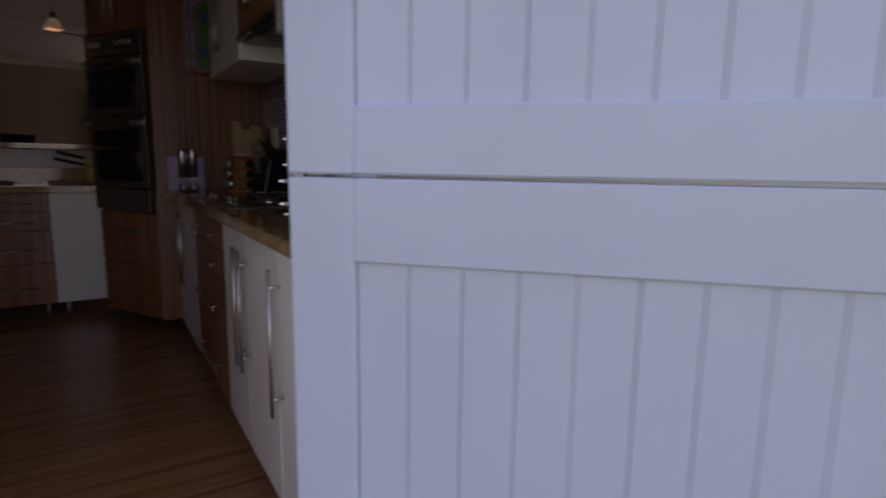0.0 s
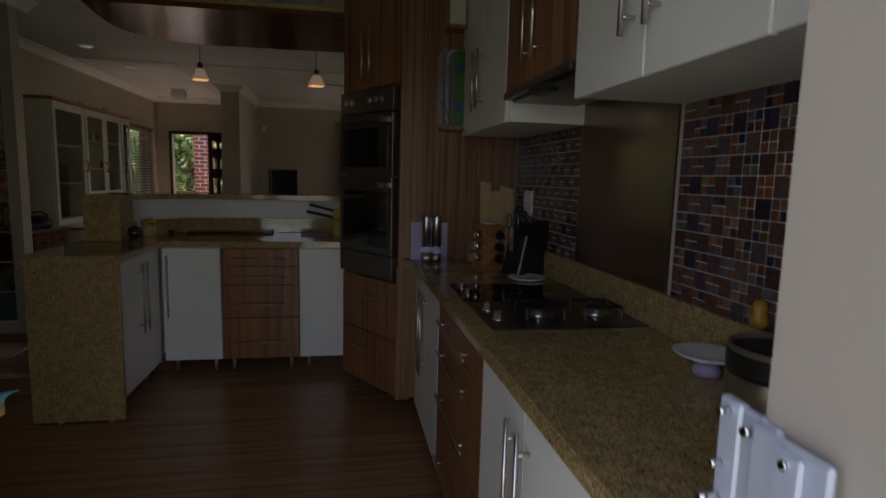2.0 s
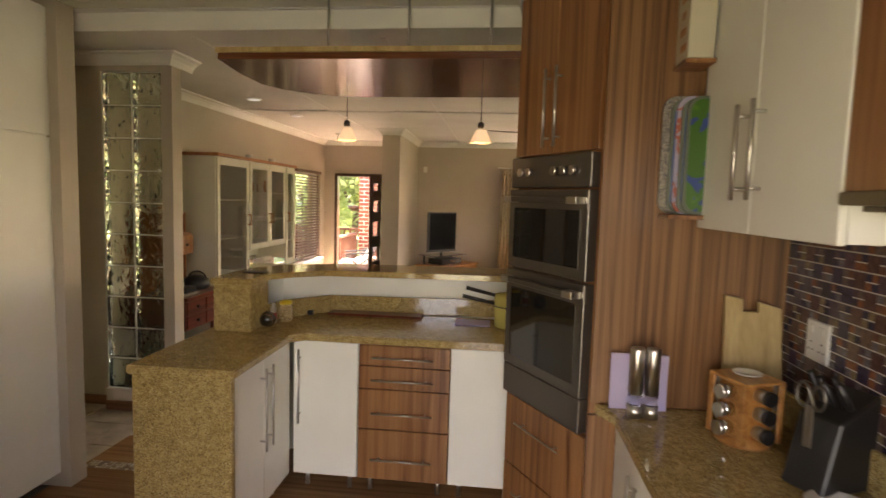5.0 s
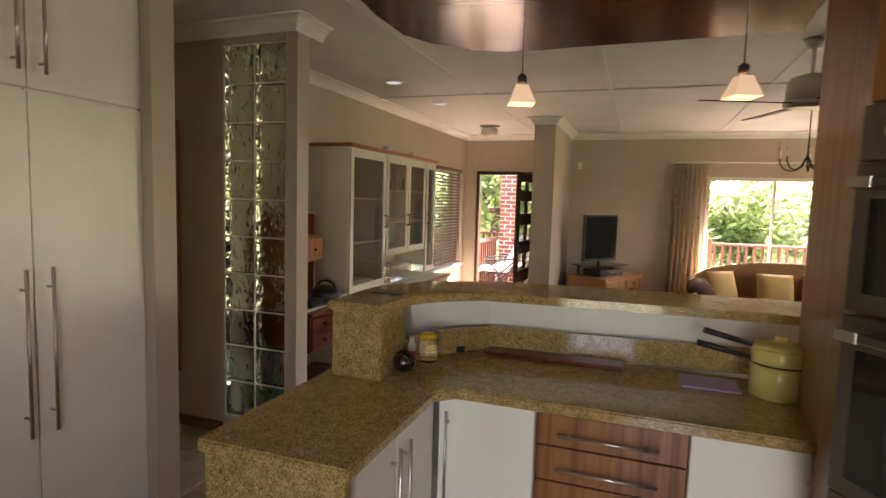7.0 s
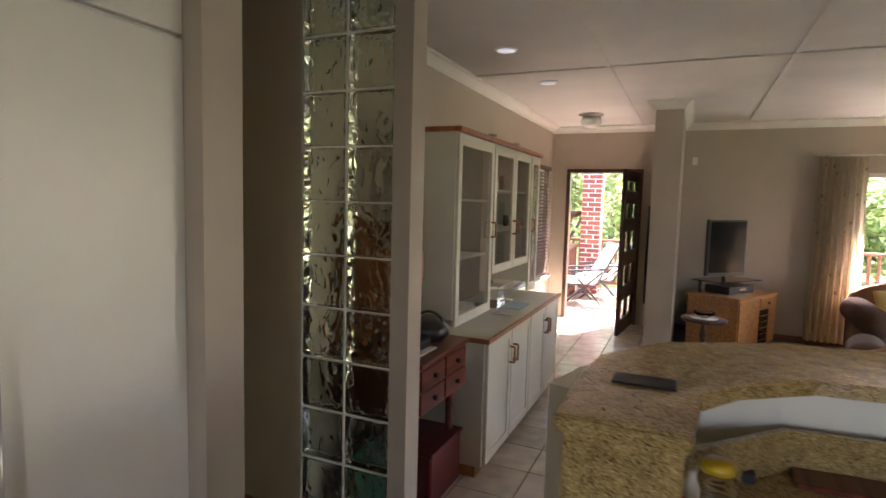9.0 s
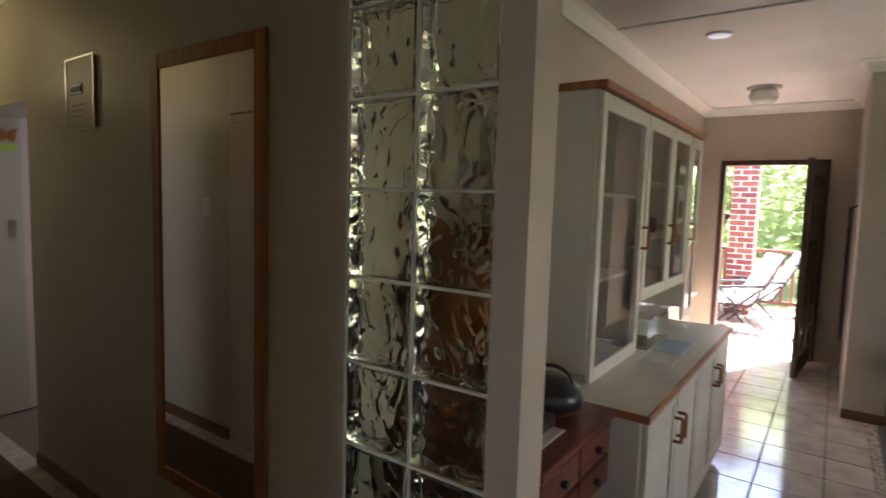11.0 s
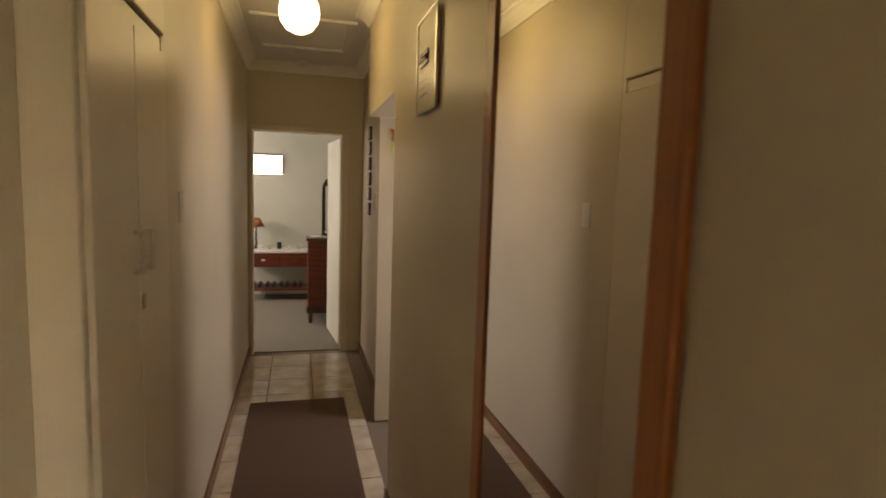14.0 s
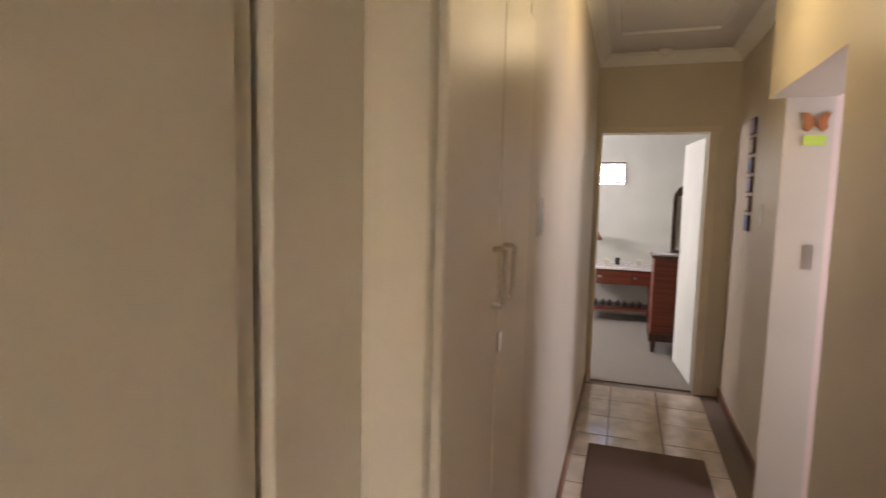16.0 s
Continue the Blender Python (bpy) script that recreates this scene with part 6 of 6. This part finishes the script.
box("top_rail", (-0.05, 0, 0.88), (0.05, 2.4, 0.93), RAILWOOD, side_rail, 0.004)
for k in range(16):
    box("baluster", (-0.022, 0.05 + 0.15 * k, 0.0), (0.022, 0.094 + 0.15 * k, 0.88), RAILWOOD, side_rail)
BRICK = by_piece("red_face_brick", [(0, (0.24, 0.065, 0.045)), (0.4, (0.30, 0.085, 0.055)), (0.75, (0.20, 0.05, 0.04))], 0.8, 0.2, 30)
col = thing("brick_column", "red face-brick veranda column with pale joints", "column", (-1.5, 16.3, -0.06))
box("mortar", (-0.168, -0.168, 0), (0.168, 0.168, 2.6), MORTAR, col)
bm = bmesh.new()
add_box(bm, (-0.11, -0.053, 0), (0.11, 0.053, 0.073), 0.003)
me = bpy.data.meshes.new("brick")
bm.to_mesh(me)
bm.free()
me.materials.append(BRICK)
for k in range(30):
    for j in range(4):
        b = new("brick", me)
        a = (j + k % 2 * 0.0) * math.pi / 2
        off = Matrix.Rotation(a, 4, "Z") @ Vector(((0.0605 if k % 2 else -0.0605), -0.121, 0.005 + 0.085 * k))
        b.parent, b.location, b.rotation_euler = col, off, (0, 0, a)
setting(box("veranda_roof", (-3.4, 13.73, 2.45), (5.3, 14.15, 2.55), CEILING), "white veranda roof underside")
setting(box("veranda_beam", (-3.4, 16.3, 2.3), (5.3, 16.45, 2.449), RAILWOOD), "brown veranda beam")
STRIPE = material("cream_striped_canvas", (0.75, 0.73, 0.7), 0.8)
v = coords(STRIPE, (1, 1, 1), "Object")
w = STRIPE.node_tree.nodes.new("ShaderNodeTexWave")
w.inputs["Scale"].default_value = 5
STRIPE.node_tree.links.new(v, w.inputs["Vector"])
paint(STRIPE, ramp(STRIPE, w.outputs["Fac"], [(0.0, (0.8, 0.78, 0.75)), (0.7, (0.8, 0.78, 0.75)), (0.85, (0.42, 0.36, 0.36))]))
rc = thing("recliner_chair", "garden recliner with a cream striped cushion on a dark tube frame", "garden chair", (-1.52, 15.1, -0.06), 25, "garden recliners")
for name, p, q in (("seat_cushion", (-0.25, 0.40), (0.25, 0.36)), ("back_cushion", (0.25, 0.36), (0.62, 1.02)), ("leg_cushion", (-0.25, 0.40), (-0.55, 0.22))):
    bm = bmesh.new()
    L = math.hypot(q[0] - p[0], q[1] - p[1])
    add_box(bm, (0, -0.25, -0.03), (L, 0.25, 0.04), 0.02, 2)
    bmesh.ops.transform(bm, matrix=Matrix.Translation((p[0], 0, p[1])) @ Matrix.Rotation(-math.atan2(q[1] - p[1], q[0] - p[0]), 4, "Y"), verts=bm.verts)
    part(name, bm, STRIPE, rc)
for y in (-0.28, 0.28):
    bm = bmesh.new()
    pts = [(-0.55, 0.2), (-0.25, 0.36), (0.25, 0.32), (0.62, 1.0)]
    for p, q in zip(pts, pts[1:]):
        add_rod(bm, (p[0], y, p[1]), (q[0], y, q[1]), 0.012, n=8)
    add_rod(bm, (-0.3, y, 0.0), (0.35, y, 0.55), 0.012, n=8)
    add_rod(bm, (0.35, y, 0.0), (-0.15, y, 0.55), 0.012, n=8)
    add_rod(bm, (-0.2, y, 0.57), (0.4, y, 0.6), 0.016, n=8)
    part("side_frame", bm, DARKIRON, rc)
copy_thing(rc, pose(-1.3, 15.85, -0.06, 0, 0, 12))
bk = thing("hanging_basket", "small hanging basket with a trailing plant", "hanging basket", (-1.85, 16.37, 1.35))
lathe("bowl", [(0.04, 0.0), (0.13, 0.05), (0.16, 0.12)], DARKWOOD, bk, 16)
rod("chain", (0, 0, 0.11), (0, 0, 0.951), 0.004, DARKIRON, bk, n=6)

LEAF = by_piece("garden_leaf", [(0, (0.07, 0.12, 0.035)), (0.3, (0.12, 0.17, 0.06)), (0.6, (0.16, 0.21, 0.09)), (0.85, (0.08, 0.13, 0.06))], 0.6, 0.1, 5, True)
t = LEAF.node_tree
trans, mixer = t.nodes.new("ShaderNodeBsdfTranslucent"), t.nodes.new("ShaderNodeMixShader")
trans.inputs[0].default_value, mixer.inputs[0].default_value = (0.52, 0.60, 0.30, 1), 0.6
t.links.new(t.nodes["Principled BSDF"].outputs[0], mixer.inputs[1])
t.links.new(trans.outputs[0], mixer.inputs[2])
t.links.new(mixer.outputs[0], t.nodes["Material Output"].inputs["Surface"])
BARK = plaster("grey_brown_bark", (0.12, 0.085, 0.06), 0.9)
GRASS = material("lawn", (0.06, 0.11, 0.02), 0.9)
v = coords(GRASS, kind="World")
paint(GRASS, ramp(GRASS, noisy(GRASS, v, 3, 6), [(0.3, (0.045, 0.085, 0.015)), (0.7, (0.10, 0.13, 0.035))]), noisy(GRASS, v, 60, 3), 0.6, 0.02)
bpy.data.objects["ground"].data.materials[0] = GRASS


def crown(cx, cy, cz, r, h, count, size, rng):
    """Leaf quads scattered in uneven clumps."""
    clumps = [(cx + rng.gauss(0, r * 0.45), cy + rng.gauss(0, r * 0.45), cz + rng.uniform(-0.5, 0.5) * h, r * rng.uniform(0.25, 0.5)) for _ in range(14)]
    vs, fs = [], []
    for _ in range(count):
        x, y, z, q = rng.choice(clumps)
        c = Vector((x + rng.gauss(0, q), y + rng.gauss(0, q), z + rng.gauss(0, q * 0.8)))
        a = Vector((rng.uniform(-1, 1), rng.uniform(-1, 1), rng.uniform(-0.6, 0.6))).normalized() * size * rng.uniform(0.6, 1.3)
        b = a.cross(Vector((rng.uniform(-1, 1), rng.uniform(-1, 1), 1))).normalized() * size * 0.45
        k = len(vs)
        vs += [c - a, c + b, c + a, c - b]
        fs.append((k, k + 1, k + 2, k + 3))
    return vs, fs


def tree(x, y, height, r, count, seed, label="leafy green garden tree"):
    rng = random.Random(seed)
    t = thing("tree", label, "tree", (x, y, -0.6), 0, "garden trees")
    bm = bmesh.new()
    add_rod(bm, (0, 0, -0.05), (0.1, 0.05, height * 0.5), 0.13, 0.08, 10)
    for k in range(5):
        a = k * 1.3
        add_rod(bm, (0.1, 0.05, height * (0.3 + 0.04 * k)), (r * 0.6 * math.cos(a), r * 0.6 * math.sin(a), height * (0.6 + 0.06 * k)), 0.05, 0.015, 7)
    part("trunk", bm, BARK, t)
    vs, fs = crown(0, 0, height * 0.62, r, height * 0.55, count, 0.13, rng)
    me = bpy.data.meshes.new("crown")
    me.from_pydata(vs, [], fs)
    me.materials.append(LEAF)
    c = new("crown", me)
    c.parent = t


for k, (x, y, hgt, r, n) in enumerate(((-2.6, 19.0, 4.2, 1.3, 5000), (-0.6, 21.0, 4.6, 1.5, 5000), (-4.6, 20.5, 4.5, 1.5, 4000), (3.6, 21.5, 3.0, 1.1, 6000), (1.2, 24.0, 4.8, 1.8, 5000), (6.5, 23.0, 5.0, 1.8, 5000), (-4.6, 13.6, 4.0, 1.3, 4000), (-5.0, 11.2, 3.6, 1.2, 3000), (-7.5, 24.0, 6.0, 2.2, 4000), (10.5, 26.0, 6.0, 2.4, 5000), (5.5, 28.0, 6.0, 2.4, 4000), (-2.5, 27.0, 6.5, 2.6, 5000))):
    tree(x, y, hgt, r, int(n * 0.62), 10 + k)
rng = random.Random(5)
vs, fs = [], []
for k in range(26):
    a, b = crown(-14 + 1.4 * k, 31 + rng.uniform(-1, 1), 1.0, 1.1, 2.6, 900, 0.22, rng)
    n0 = len(vs)
    vs += a
    fs += [tuple(i + n0 for i in f) for f in b]
me = bpy.data.meshes.new("hedge")
me.from_pydata(vs, [], fs)
me.materials.append(LEAF)
tagged(new("hedge", me), "far green garden hedge", "hedge", "", "stuff")

# ---- floor tiles ----
tiles = bpy.data.objects["floor_base"]


def tile_field(x0, x1, y0, y1, pitch, skip=None):
    bm = bmesh.new()
    add_box(bm, (-pitch / 2 + 0.004, -pitch / 2 + 0.004, -0.0115), (pitch / 2 - 0.004, pitch / 2 - 0.004, -0.001), 0.0015)
    me = bpy.data.meshes.new("floor_tile")
    bm.to_mesh(me)
    bm.free()
    me.materials.append(TILE)
    for i in range(int(round((x1 - x0) / pitch))):
        for j in range(int(round((y1 - y0) / pitch))):
            x, y = x0 + pitch * (i + 0.5), y0 + pitch * (j + 0.5)
            if skip and skip(x, y):
                continue
            ob = new("floor_tile", me)
            ob.parent, ob.location = tiles, (x, y, 0)


tile_field(-6.5, -0.95, 6.80, 8.15, 0.335, lambda x, y: (x < -3.14 and y < 6.8) or (y > 7.85 and x < -1.4))
tile_field(-1.62, 0.06, 8.15, 13.5, 0.335)
bm = bmesh.new()
rng = random.Random(8)
for k in range(150):
    for j in range(3):
        y = 9.0 + 0.021 * k + rng.uniform(-0.003, 0.003)
        x = -0.02 + 0.024 * j - 0.04 * (k / 150)
        add_box(bm, (x, y, -0.011), (x + 0.019, y + 0.016, 0.001), 0.003)
for k in range(40):
    for j in range(4):
        x, y = -0.93 + 0.024 * k, 6.90 + 0.022 * j
        add_box(bm, (x, y - 0.05, 0.0005), (x + 0.019, y - 0.033, 0.005), 0.003)
tagged(part("pebble_strip", bm, PEBBLE), "strip of small brown and cream stones in the floor", "floor strip", "", "stuff")

# ---- wall mosaic ----
mos = bpy.data.objects["wall_east_kitchen"]
P = 0.0525


def mosaic_cells(y0, y1, z0, z1, seed):
    rng = random.Random(seed)
    cells = []
    for i in range(int((y1 - y0) / P + 0.3)):
        for j in range(int((z1 - z0) / P + 0.3)):
            y, z = y0 + P * (i + 0.5), z0 + P * (j + 0.5)
            if (i + j) % 2 == 0:
                cells.append((y, z, P - 0.003))
            else:
                q = P / 4
                cells += [(y + a * q, z + b * q, P / 2 - 0.003) for a in (-1, 1) for b in (-1, 1)]
    return cells


near = mosaic_cells(3.37, 4.43, 1.03, 1.60, 1)
far = mosaic_cells(5.13, 5.97, 1.03, 1.60, 2)
near.sort(key=lambda c: -c[0])
setting(boxes("wall_tile_bed", [((2.5535, 3.338, 1.026), (2.5595, 4.44, 1.62)), ((2.5535, 5.122, 1.026), (2.5595, 5.974, 1.60))], WALLGROUT), "pale grout bed of the wall mosaic")
tile_meshes = {}
for big in (P - 0.003, P / 2 - 0.003):
    bm = bmesh.new()
    add_box(bm, (-0.002, -big / 2, -big / 2), (0.002, big / 2, big / 2), 0.0008)
    me = bpy.data.meshes.new("mosaic_tile")
    bm.to_mesh(me)
    bm.free()
    me.materials.append(MOSAIC_BIG if big > 0.03 else MOSAIC_SMALL)
    tile_meshes[big] = me
bed = bpy.data.objects["wall_tile_bed"]
for y, z, s in near[:300]:
    ob = new("mosaic_tile", tile_meshes[s])
    ob.parent, ob.location = bed, (2.552, y, z)
vs, fs = [], []
for y, z, s in near[300:] + far:
    k, h = len(vs), s / 2
    vs += [(2.550, y - h + 0.001, z - h + 0.001), (2.550, y + h - 0.001, z - h + 0.001), (2.550, y + h - 0.001, z + h - 0.001), (2.550, y - h + 0.001, z + h - 0.001)]
    vs += [(2.5537, y - h, z - h), (2.5537, y + h, z - h), (2.5537, y + h, z + h), (2.5537, y - h, z + h)]
    fs += [(k, k + 3, k + 2, k + 1)] + [(k + a, k + (a + 1) % 4, k + 4 + (a + 1) % 4, k + 4 + a) for a in range(4)]
me = bpy.data.meshes.new("mosaic_field")
me.from_pydata(vs, [], fs)
me.materials.append(MOSAIC_BIG_ALL)
me.materials.append(MOSAIC_SMALL_ALL)
for p, small in zip(me.polygons, [s < 0.03 for _, _, s in near[300:] + far for _ in range(5)]):
    p.material_index = int(small)
ob = new("mosaic_field", me)
ob.parent = bed
ob["kind"] = "stuff"
